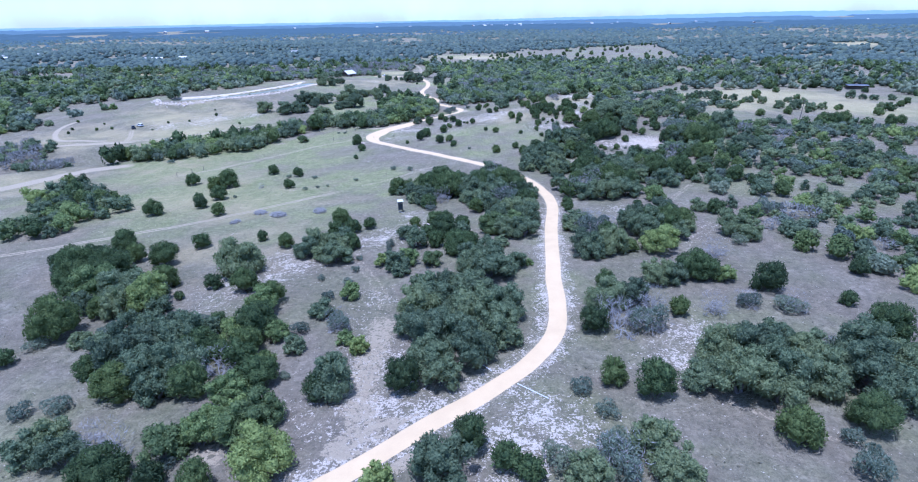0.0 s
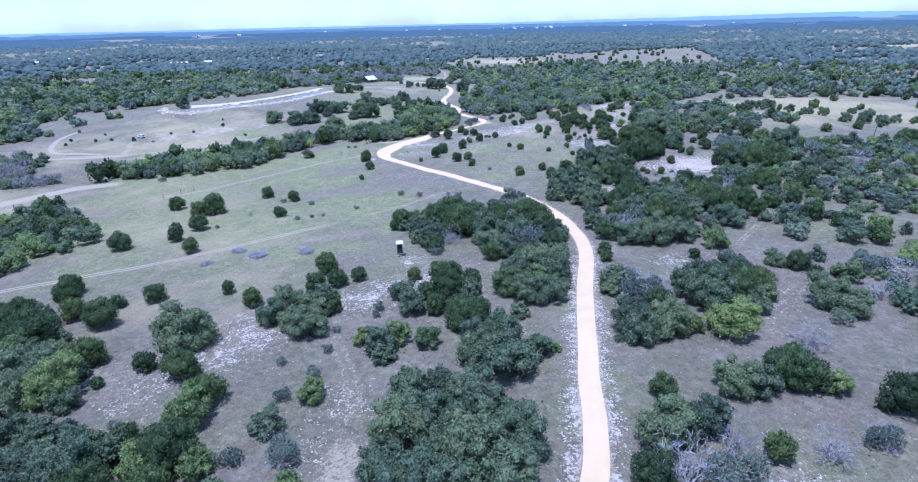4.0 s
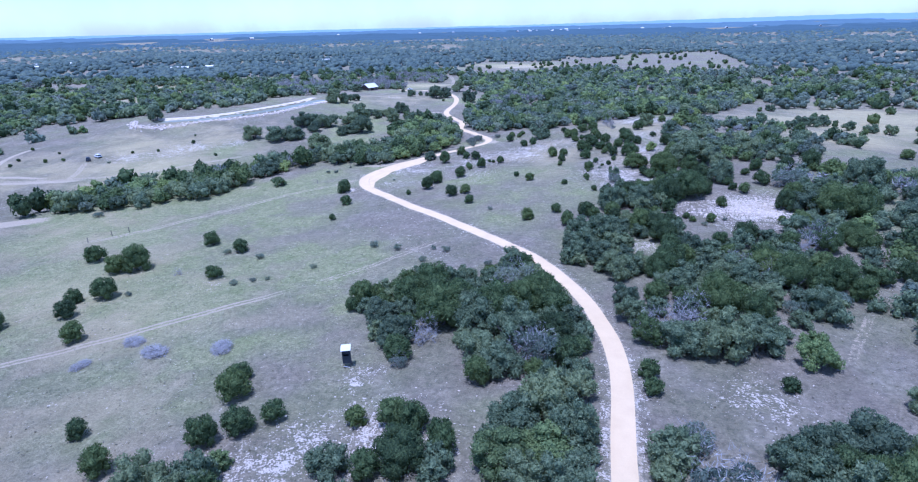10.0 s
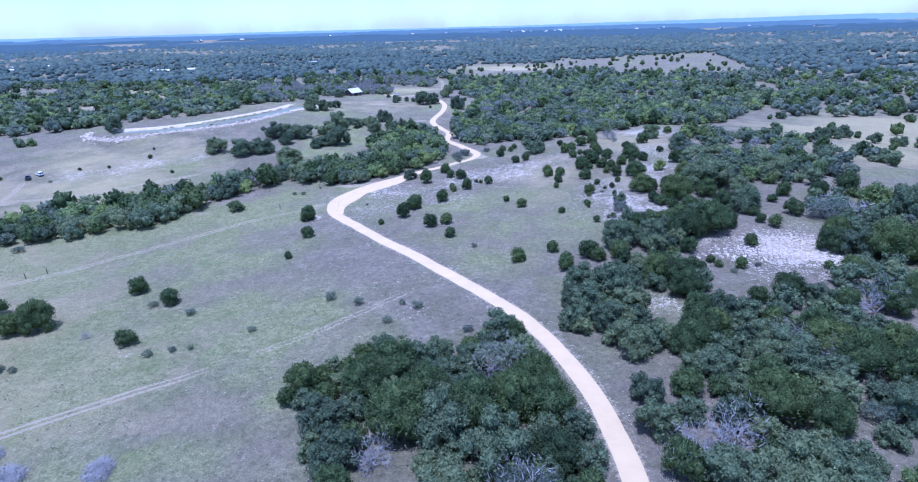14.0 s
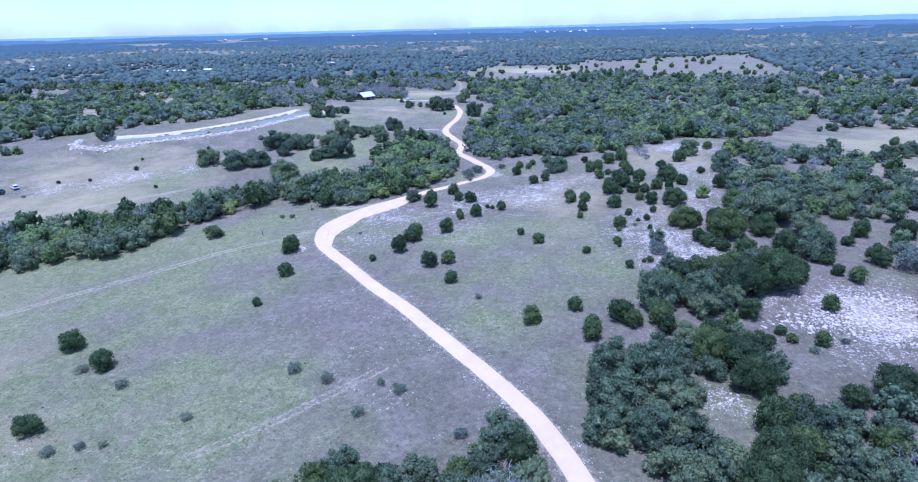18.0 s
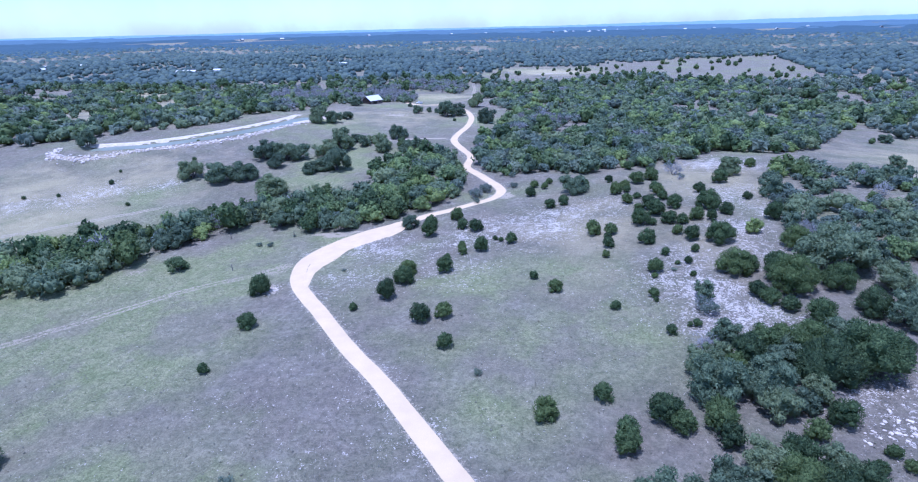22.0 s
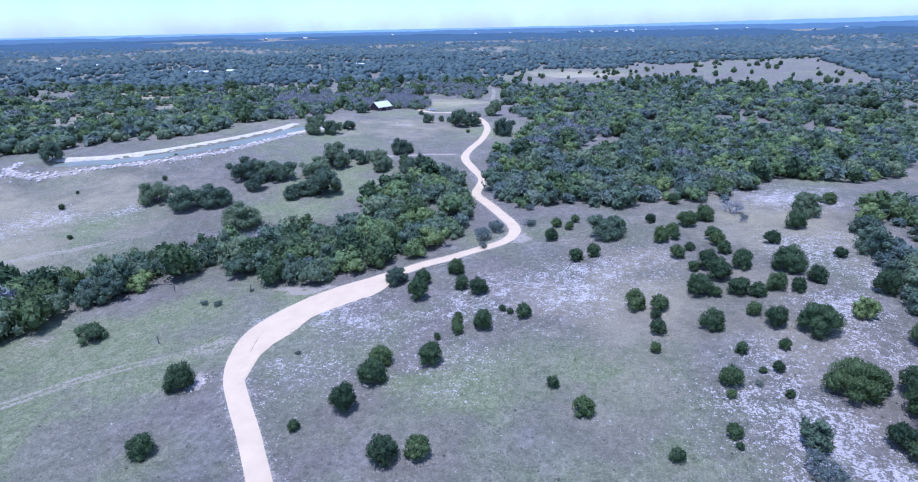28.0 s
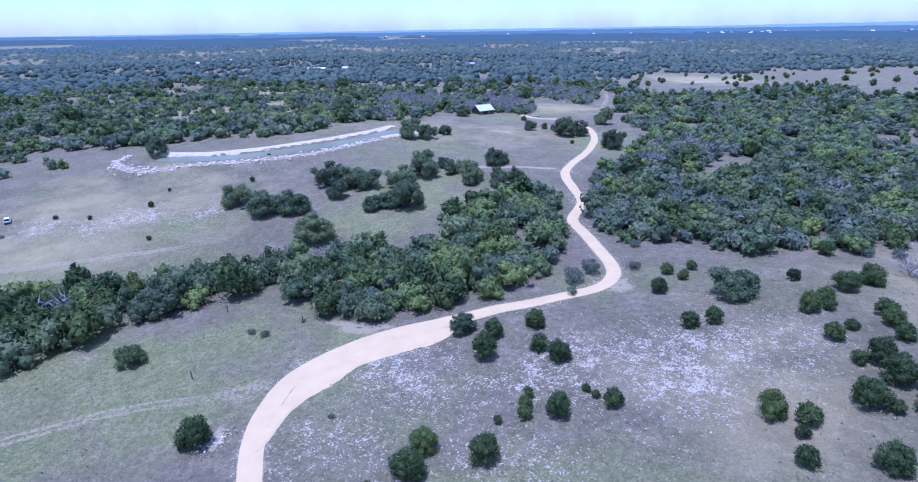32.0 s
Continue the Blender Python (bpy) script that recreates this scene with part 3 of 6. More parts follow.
ribbon("pond_bank", [(-126, 393), (-121, 399), (-117, 408), (-120, 416)], 6.0, BANK, "bare white caliche bank at the pond's end", 0.05, 0.3, 0, 0.8, 5, 8)


def ico(sub):
    bm = bmesh.new()
    bmesh.ops.create_icosphere(bm, subdivisions=sub, radius=1.0)
    bm.verts.ensure_lookup_table()
    v = np.array([x.co[:] for x in bm.verts])
    f = np.array([[x.index for x in q.verts] for q in bm.faces])
    bm.free()
    return v, f


ICO0 = ico(1)


def spread_stones(name, label, places, sizes, seed):
    """Many angular stones as one mesh."""
    rng = np.random.default_rng(seed)
    v0, f0 = ICO0
    V, F = [], []
    for (x, y), s in zip(places, sizes):
        v = v0 * rng.uniform(0.6, 1.1, (len(v0), 1)) * (s * rng.uniform(0.7, 1.3, 3) * (1, 1, 0.7))
        a = rng.uniform(0, 6.3)
        v[:, :2] = v[:, :2] @ np.array([[math.cos(a), -math.sin(a)], [math.sin(a), math.cos(a)]])
        V.append(v + (x, y, float(height(x, y)) + 0.15 * s))
        F.append(f0 + len(v0) * (len(V) - 1))
    return tagged(new(name, arrays_mesh(name, np.vstack(V), np.vstack(F), LIMESTONE)), label, "stones", kind="stuff")


rng = np.random.default_rng(11)
berm = smooth_line(BERM, 0.9)
berm_places, berm_sizes = [], []
for p in berm:
    for _ in range(5):
        berm_places.append(p + rng.normal(0, 1.5, 2))
        berm_sizes.append(0.18 + 0.75 * rng.random() ** 1.6)
spread_stones("boulder_row", "row of pale limestone boulders heaped along the pond", berm_places, berm_sizes, 3)

chip_places, chip_sizes = [], []
for cx, cy, r, s in STONY + STONY_EAST:
    for _ in range(int(r * r * s * 1.6)):
        chip_places.append((cx + rng.normal(0, r * 0.6), cy + rng.normal(0, r * 0.6)))
        chip_sizes.append(0.03 + 0.13 * rng.random() ** 3)
for p in smooth_line(ROAD[:32], 1.0):
    for _ in range(2):
        side = rng.choice((-1, 1)) * rng.uniform(2.2, 3.6)
        a = rng.uniform(0, 6.3)
        chip_places.append((p[0] + side * math.cos(a), p[1] + side * math.sin(a)))
        chip_sizes.append(0.03 + 0.08 * rng.random() ** 2)
chip_places = np.array(chip_places)
clear = (distance(chip_places[:, 0], chip_places[:, 1], ROAD)[0] > 2.1) & (distance(chip_places[:, 0], chip_places[:, 1], SPILL)[0] > 2.4)
spread_stones("limestone_rubble", "scattered pale limestone rubble lying in the grass", chip_places[clear], np.array(chip_sizes)[clear], 4)

outcrop = []
for cx, cy, r, n in ((58, 197, 6.0, 700), (60, 203, 5.0, 480), (63, 194, 3.5, 280), (49, 197, 4.5, 160), (29, 177.5, 1.8, 25), (-52.7, 232.2, 1.0, 26)):
    outcrop += [(cx + rng.normal(0, r), cy + rng.normal(0, r * 0.45)) for _ in range(n)]
spread_stones("limestone_outcrop", "broken white limestone blocks cropping out of the hillside", outcrop, rng.uniform(0.16, 0.50, len(outcrop)) ** 1.5, 9)

# ---- trees and shrubs ----


def inside_lobes(p, lobes, skip):
    c = lobes[:, :3]
    d = np.sqrt((((p[:, None] - c[None]) / np.stack([lobes[:, 3], lobes[:, 3], lobes[:, 4]], -1)[None]) ** 2).sum(-1))
    d[np.arange(len(p)), skip] = 9
    return (d < 0.88).any(1)


def foliage(rng, lobes, sprays, size, base, up=0.35, core=0.86, slim=0.42, single=False, lean=1.1):
    """Points and triangles of a crown: a rough dark mass in each lobe, and many small leaf sprays over it."""
    lobes = np.asarray(lobes, float)
    v0, f0 = base
    V, F = [], []
    count = 0
    for cx, cy, cz, r, rz in lobes:
        v = v0 * rng.uniform(0.80, 1.12, (len(v0), 1)) * (r * core, r * core, rz * core) + (cx, cy, cz)
        v[:, 2] = np.maximum(v[:, 2], 0.02)
        V.append(v)
        F.append(f0 + count)
        count += len(v0)
    which = rng.choice(len(lobes), sprays, p=lobes[:, 3] ** 2 / (lobes[:, 3] ** 2).sum())
    d = rng.normal(size=(sprays, 3))
    d[:, 2] = np.where(d[:, 2] < -0.6, -d[:, 2], d[:, 2])
    d /= np.linalg.norm(d, axis=1)[:, None]
    L = lobes[which]
    p = L[:, :3] + d * np.stack([L[:, 3], L[:, 3], L[:, 4]], -1) * rng.uniform(0.82, 1.12, (sprays, 1))
    keep = ~inside_lobes(p, lobes, which) & (p[:, 2] > 0.02)
    p, d = p[keep], d[keep]
    n = len(p)
    t = np.cross(d, rng.normal(size=(n, 3)))
    t /= np.linalg.norm(t, axis=1)[:, None]
    lean = rng.uniform(0.1, lean, (n, 1))
    v = t * np.cos(lean) + d * np.sin(lean) + (0, 0, up * 0.6)
    v /= np.linalg.norm(v, axis=1)[:, None]
    u = np.cross(v, d + 0.5 * rng.normal(size=(n, 3)))
    u /= np.linalg.norm(u, axis=1)[:, None]
    s = size * rng.uniform(0.6, 1.4, (n, 1))
    if single:
        V.append(np.stack([p - u * s * slim - v * s * 0.25, p + u * s * slim - v * s * 0.25, p + v * s * 0.95], 1).reshape(-1, 3))
        F.append(np.arange(n * 3).reshape(n, 3) + count)
        return np.vstack(V), np.vstack(F)
    quad = np.stack([p - v * s * 0.35, p + u * s * slim + v * s * 0.15, p + v * s * 0.95, p - u * s * slim + v * s * 0.1], 1).reshape(-1, 3)
    q = np.arange(n * 4).reshape(n, 4) + count
    V.append(quad)
    F.append(np.vstack([q[:, [0, 1, 2]], q[:, [0, 2, 3]]]))
    return np.vstack(V), np.vstack(F)


def juniper_lobes(rng, few=False):
    """A dense rounded bush, widest low down, with knobbly sides and top."""
    lobes = [(0, 0, 0.72, 0.80, 0.78)]
    for i in range(4 if few else 15):
        a, z = rng.uniform(0, 6.3), rng.uniform(0.25, 1.30)
        reach = 0.66 * (1 - 0.5 * max(0, z - 0.6))
        r = rng.uniform(0.22, 0.36) if not few else rng.uniform(0.30, 0.46)
        lobes.append((reach * math.cos(a), reach * math.sin(a), z, r, r * rng.uniform(1.0, 1.35)))
    lobes.append((rng.uniform(-0.2, 0.2), rng.uniform(-0.2, 0.2), 1.30, 0.34, 0.46))
    return lobes


def oak_lobes(rng, few=False):
    """A broad spreading crown of many rounded heads."""
    lobes = [(0, 0, 0.62, 0.72, 0.55) if few else (0, 0, 0.66, 0.62, 0.36)]
    for i in range(7 if few else 24):
        a, reach = rng.uniform(0, 6.3), rng.uniform(0.68, 0.84) * math.sqrt(rng.uniform(0.05, 1))
        r = rng.uniform(0.28, 0.42) if few else rng.uniform(0.15, 0.31)
        lobes.append((reach * math.cos(a), reach * math.sin(a), rng.uniform(0.62, 1.38) * (1.12 - 0.5 * reach), r, r * rng.uniform(0.8, 1.05)))
    for i in range(3 if few else 7):
        a = rng.uniform(0, 6.3)
        low = 0.36 if few else 0.32
        lobes.append((0.70 * math.cos(a), 0.70 * math.sin(a), rng.uniform(0.28, 0.45), low, low))
    return lobes


def shrub_lobes(rng, few=False):
    lobes = [(0, 0, 0.45, 0.6, 0.45)]
    for i in range(3 if few else 6):
        a = rng.uniform(0, 6.3)
        r = rng.uniform(0.25, 0.4)
        lobes.append((0.55 * math.cos(a), 0.55 * math.sin(a), rng.uniform(0.3, 0.75), r, r))
    return lobes


def limb(V, F, a, b, ra, rb, sides=4):
    a, b = np.asarray(a, float), np.asarray(b, float)
    w = (b - a) / max(np.linalg.norm(b - a), 1e-6)
    u = np.cross(w, (0.3, 0.9, 0.2))
    u /= np.linalg.norm(u)
    v = np.cross(w, u)
    i = sum(len(x) for x in V)
    ang = np.arange(sides) * 2 * math.pi / sides
    ring = np.cos(ang)[:, None] * u + np.sin(ang)[:, None] * v
    V.append(np.vstack([a + ring * ra, b + ring * rb]))
    k = np.arange(sides)
    n = (k + 1) % sides
    F.append(np.vstack([np.stack([i + k, i + n, i + sides + n], -1), np.stack([i + k, i + sides + n, i + sides + k], -1)]))


def trunk_arrays(rng, stems, reach, top, thick):
    """A tapered bole that forks into limbs."""
    V, F = [], []
    for _ in range(stems):
        a = rng.uniform(0, 6.3)
        p0 = np.array([0.05 * math.cos(a), 0.05 * math.sin(a), -0.12])
        p1 = p0 + (0.3 * reach * math.cos(a), 0.3 * reach * math.sin(a), 0.4 * top)
        limb(V, F, p0, p1, thick, thick * 0.7, 6)
        for _ in range(3):
            b = a + rng.normal(0, 0.7)
            limb(V, F, p1, p1 + (reach * rng.uniform(0.3, 0.8) * math.cos(b), reach * rng.uniform(0.3, 0.8) * math.sin(b), top * rng.uniform(0.3, 0.6)), thick * 0.6, thick * 0.2)
    return np.vstack(V), np.vstack(F)


def bare_arrays(rng, spread=1.0, levels=4, thick=0.029):
    """Twisting bare limbs that fork again and again into fine twigs."""
    V, F = [], []

    def grow(p, w, length, r, level):
        w = w + rng.normal(0, 0.22, 3) + (0, 0, 0.05)
        w /= np.linalg.norm(w)
        q = p + w * length
        q[2] = max(q[2], 0.05)
        limb(V, F, p, q, r, r * 0.68, 3)
        if level:
            for _ in range(3 if level > 1 else 4):
                turn = rng.normal(0, 0.62, 3)
                grow(q - w * length * rng.uniform(0, 0.4), w + turn, length * rng.uniform(0.6, 0.85), r * 0.66, level - 1)

    for i in range(5):
        a = 6.28 * i / 5 + rng.uniform(-0.4, 0.4)
        grow(np.array([0, 0, -0.05]), np.array([spread * math.cos(a), spread * math.sin(a), rng.uniform(0.6, 1.3)]), 0.42, thick, levels)
    return np.vstack(V), np.vstack(F)


KINDS = {
    "juniper": dict(lobes=juniper_lobes, leaf=JUNIPER, sprays=420, size=0.27, slim=0.28, up=1.1, few=95, few_size=0.36, name="juniper_tree", label="dense rounded dark green juniper growing in dry grass", category="tree"),
    "oak": dict(lobes=oak_lobes, leaf=OAK, sprays=420, size=0.23, slim=0.42, up=0.4, few=120, few_size=0.27, name="live_oak_tree", label="spreading grey-green live oak with a knobbly crown", category="tree"),
    "elm": dict(lobes=oak_lobes, leaf=ELM, sprays=420, size=0.22, slim=0.42, up=0.4, few=120, few_size=0.27, name="broadleaf_tree", label="low bushy tree with fresh light green leaves", category="tree"),
    "shrub": dict(lobes=shrub_lobes, leaf=SAGE, sprays=420, size=0.20, slim=0.3, up=0.6, few=90, few_size=0.4, name="shrub", label="small sparse grey-green shrub in the grass", category="shrub"),
}
TEMPLATES = {}  # by kind and size of crown: small, middling, large
SIZES = ((0.0, 1.5), (1.9, 2.4), (2.8, 3.5))
for k, (kind, spec) in enumerate(KINDS.items()):
    for level, (_, usual) in enumerate(SIZES):
        TEMPLATES[kind, level] = []
        for variant in range(5 if kind in ("juniper", "oak") else 3):
            rng = np.random.default_rng(100 * k + 10 * level + variant)
            sprays = int(spec["sprays"] * usual**2)
            v, f = foliage(rng, spec["lobes"](rng), sprays, spec["size"] / usual, ICO0, up=spec["up"], core=0.5 if kind == "shrub" else 0.86, slim=spec["slim"], single=True)
            tv, tf = trunk_arrays(rng, 2 if kind != "oak" else 3, 0.6, 0.8, 0.07)
            TEMPLATES[kind, level].append((arrays_mesh("crown", v, f, spec["leaf"], True), arrays_mesh("trunk", tv, tf, BARK)))
BARE = []
for variant in range(5):
    rng = np.random.default_rng(900 + variant)
    v, f = bare_arrays(rng)
    tv, tf = foliage(rng, oak_lobes(rng, True), 420, 0.16, ICO0, up=0.7, core=0.04, slim=0.05, single=True)
    BARE.append(arrays_mesh("limbwork", np.vstack([v, tv]), np.vstack([f, tf + len(v)]), DEADWOOD))
STANDING = []  # x, y, radius of every tree
pick = random.Random(5)


def tree_root(name, label, category, group, x, y, scale, tall):
    root = tagged(new(name), label, category, group)
    root.empty_display_size = 0.3
    root.location = (x, y, float(height(x, y)) - 0.03)
    root.rotation_euler = (pick.uniform(-0.06, 0.06), pick.uniform(-0.06, 0.06), pick.uniform(0, 6.28))
    root.scale = (scale * pick.uniform(0.92, 1.08), scale * pick.uniform(0.92, 1.08), scale * tall * (pick.uniform(0.85, 1.25) if "oak" in name else pick.uniform(0.82, 1.06)))
    STANDING.append((x, y, scale))
    return root


def plant(kind, places, label="", tall=1.0):
    """A tree of that kind at each x, y, with its crown's radius."""
    spec = KINDS[kind]
    for x, y, r in places:
        root = tree_root(spec["name"], label or spec["label"], spec["category"], spec["name"] + "s on the ranch", x, y, r, tall)
        crown, trunk = pick.choice(TEMPLATES[kind, sum(r >= least for least, _ in SIZES) - 1])
        new("crown", crown).parent = root
        new("trunk", trunk).parent = root


def plant_bare(places, label="leafless grey dead tree with tangled fine branches", leafy=0.0):
    places = [(x, y, 1.05 * r) for x, y, r in places]
    for x, y, r in places:
        root = tree_root("bare_tree", label, "tree", "bare trees on the ranch", x, y, r, 1.0)
        new("limbwork", pick.choice(BARE)).parent = root
        if pick.random() < leafy:
            new("crown", pick.choice(TEMPLATES["shrub", 1])[0]).parent = root


# By the road in the south.
plant("juniper", [
    (-29.0, 40.4, 2.0), (-34.3, 41.2, 1.8), (4.5, 41.4, 1.7), (-39.8, 41.5, 3.3), (2.5, 42.5, 1.8), (-1.6, 45.5, 2.2), (32.8, 46.6, 2.7), (41.6, 48.5, 2.8),
    (20.2, 53.7, 2.5), (-20.4, 54.6, 2.3), (-10.0, 55.5, 2.6), (-37.5, 55.8, 2.7), (15.8, 56.3, 2.0), (-47.5, 56.4, 3.4), (-29.1, 57.8, 2.8), (-29.6, 61.2, 1.7),
    (-55.3, 61.7, 2.0), (-33.2, 61.8, 2.6), (-43.7, 62.6, 1.8), (-37.1, 63.7, 2.1), (-40.5, 64.8, 3.1), (-33.6, 65.2, 2.4), (-70.8, 65.2, 1.7), (54.9, 66.9, 3.2),
    (15.7, 68.3, 2.4), (-34.3, 69.9, 3.3), (29.0, 72.5, 1.7), (-68.8, 72.9, 4.2), (-41.9, 73.4, 1.5), (55.7, 76.3, 1.5), (-65.8, 79.5, 2.1), (-35.9, 80.5, 2.7),
    (45.9, 81.2, 2.7),
])
plant("juniper", [
    (20.1, 82.1, 1.9), (-54.4, 84.6, 1.0), (37.5, 85.0, 2.5), (35.2, 85.7, 3.1), (-43.0, 86.2, 2.9), (64.4, 87.6, 1.7), (-49.9, 88.7, 1.8), (-66.5, 89.2, 2.3),
    (-78.1, 89.2, 2.2), (-60.3, 90.7, 2.6), (-81.7, 92.4, 2.4), (-79.4, 94.3, 1.7),
])
# Round the blind.
plant("juniper", [
    (37.6, 107.6, 3.6), (42.6, 111.5, 2.8), (34.6, 110.6, 3.2),
    (-74.9, 96.5, 4.6), (-82.2, 97.3, 4.7), (28.0, 97.8, 1.7), (-4.5, 98.9, 3.3), (-76.8, 100.0, 1.7), (-79.3, 100.8, 2.3), (-2.9, 101.7, 2.3), (-86.1, 101.7, 1.9),
    (-5.9, 102.0, 2.4), (-67.4, 102.4, 2.9), (-9.7, 103.7, 2.1), (24.8, 103.9, 2.5), (-89.8, 104.5, 2.6), (-27.7, 104.8, 2.0), (-84.7, 105.5, 2.7), (-75.3, 105.8, 2.3),
    (-93.5, 105.8, 2.1), (-87.0, 107.6, 2.1), (-94.0, 108.2, 1.7), (-43.1, 108.7, 2.0), (-12.2, 109.6, 2.0), (-70.1, 110.1, 1.7), (-8.8, 111.1, 3.4), (-64.1, 112.5, 2.3),
    (-4.6, 113.0, 2.0), (-33.2, 113.6, 2.2), (-50.8, 114.7, 1.4), (-5.0, 114.8, 1.8), (-84.4, 114.9, 2.8), (-29.9, 115.8, 2.2), (-8.4, 117.1, 2.2), (-85.3, 117.5, 2.6),
    (-11.1, 117.7, 2.3),
])
plant("juniper", [
    (54.4, 117.7, 1.5), (-15.8, 117.8, 1.6), (-26.4, 118.4, 1.8), (53.4, 121.9, 2.3), (-34.4, 123.1, 2.4), (20.2, 125.1, 1.5), (36.8, 126.7, 1.3), (-35.7, 126.9, 1.9),
    (-1.9, 127.0, 2.1), (5.6, 128.4, 1.7), (20.4, 128.8, 1.6), (9.8, 131.2, 2.7), (12.2, 134.6, 1.7), (21.9, 137.6, 2.6), (9.0, 138.8, 3.1), (-72.8, 139.0, 2.4),
    (31.1, 139.7, 1.7),
])
# On the field slope.
plant("juniper", [
    (-14.1, 140.8, 2.0), (-93.6, 143.0, 2.9), (-9.4, 143.3, 4.1), (-0.4, 144.6, 4.1), (39.4, 145.0, 2.8), (4.1, 146.5, 3.8), (8.7, 147.1, 3.5), (34.8, 147.3, 3.7),
    (-82.3, 148.3, 2.2), (-26.0, 148.9, 1.4), (-20.8, 149.9, 1.8), (5.6, 150.4, 3.2), (-7.5, 150.4, 3.3), (-16.0, 150.5, 3.4), (69.6, 151.0, 2.6), (29.8, 151.6, 1.7),
    (26.2, 151.9, 2.4), (-24.9, 151.9, 2.6), (35.9, 152.7, 2.6), (8.6, 152.8, 2.0), (59.0, 153.0, 2.4), (-22.5, 153.5, 1.7), (-86.2, 154.4, 1.9), (-12.5, 154.5, 3.9),
    (6.9, 155.3, 2.7), (-19.2, 155.5, 1.7), (-16.7, 155.7, 2.1), (53.3, 156.2, 2.3), (49.2, 156.8, 3.7), (-81.0, 156.8, 2.8), (57.4, 157.9, 3.3), (-18.1, 158.4, 2.3),
    (-12.7, 158.5, 2.2),
])
plant("juniper", [
    (53.7, 158.8, 1.8), (65.3, 159.1, 1.9), (-10.3, 159.7, 1.8), (-2.4, 160.5, 2.0), (70.1, 160.9, 2.3), (51.3, 161.4, 2.0), (28.9, 161.6, 3.1), (47.1, 162.2, 3.5),
    (57.1, 162.5, 2.7), (31.0, 164.3, 3.2), (76.2, 164.3, 2.4), (4.2, 164.3, 2.1), (50.8, 164.8, 2.1), (-61.8, 165.4, 1.9), (48.1, 165.6, 3.1), (34.3, 167.3, 2.4),
    (42.7, 168.3, 2.1), (-88.2, 169.8, 2.7), (33.0, 171.1, 2.7), (-84.1, 171.4, 3.5), (63.3, 173.9, 2.9), (36.8, 174.5, 1.8), (56.2, 174.6, 2.3),
    (70.0, 174.7, 3.1), (-99.2, 176.8, 2.6), (43.9, 177.1, 1.9), (33.0, 179.0, 3.0), (49.7, 179.5, 2.9),
    (70.2, 179.6, 3.0),
])
plant("juniper", [
    (-64.1, 181.4, 2.2), (32.7, 184.3, 3.3), (29.8, 185.6, 3.0), (35.9, 186.7, 2.6), (-74.9, 186.9, 2.3), (64.0, 187.8, 2.3), (33.2, 188.3, 1.8),
])
# On the middle slope.
plant("juniper", [
    (61.3, 190.1, 1.1), (46.2, 190.6, 1.3), (39.1, 190.8, 0.9), (31.4, 190.8, 2.3), (13.8, 191.1, 1.8), (42.3, 191.2, 0.9), (41.4, 193.1, 0.9), (25.2, 193.4, 1.8),
    (14.1, 193.4, 1.6), (79.2, 194.0, 4.6), (74.4, 195.2, 5.2), (20.3, 195.3, 1.9), (34.7, 195.4, 1.6), (24.8, 195.7, 2.1), (4.3, 196.4, 1.9), (18.8, 197.0, 2.3),
    (25.1, 197.6, 1.8), (38.7, 197.9, 2.0), (65.5, 198.6, 3.0), (11.7, 200.2, 1.5), (51.4, 200.7, 1.6), (68.9, 203.1, 3.1), (-48.7, 203.3, 1.0), (28.3, 205.8, 2.4),
    (39.6, 205.9, 4.4), (45.6, 208.2, 4.5), (31.3, 209.2, 2.6), (60.3, 211.0, 1.7), (49.6, 211.1, 2.9), (-11.8, 211.8, 1.5), (40.4, 212.5, 3.4), (34.6, 213.2, 2.5),
    (58.1, 213.4, 1.3),
])
plant("juniper", [
    (37.8, 216.1, 1.6), (22.7, 216.5, 1.0), (-49.3, 217.4, 1.9), (58.2, 217.9, 1.4), (67.0, 218.5, 2.4), (25.8, 218.8, 0.5), (26.9, 218.9, 0.9), (-17.9, 220.1, 2.2),
    (44.8, 221.1, 2.5), (-13.9, 221.3, 1.8), (15.0, 223.9, 1.0), (-31.7, 224.1, 0.9), (53.5, 224.2, 2.9), (41.8, 224.4, 1.7), (21.9, 226.5, 0.5), (39.5, 226.7, 1.8),
    (65.9, 227.0, 1.3), (-26.5, 228.4, 2.2), (21.7, 228.6, 1.0), (38.3, 229.3, 1.8), (-54.1, 230.5, 2.5), (5.0, 230.8, 1.6), (44.4, 231.3, 4.0), (70.1, 231.5, 2.0),
    (78.8, 231.9, 2.6), (51.7, 232.3, 2.8), (86.0, 234.3, 3.3), (-24.9, 234.9, 2.3), (43.0, 234.9, 2.3),
])
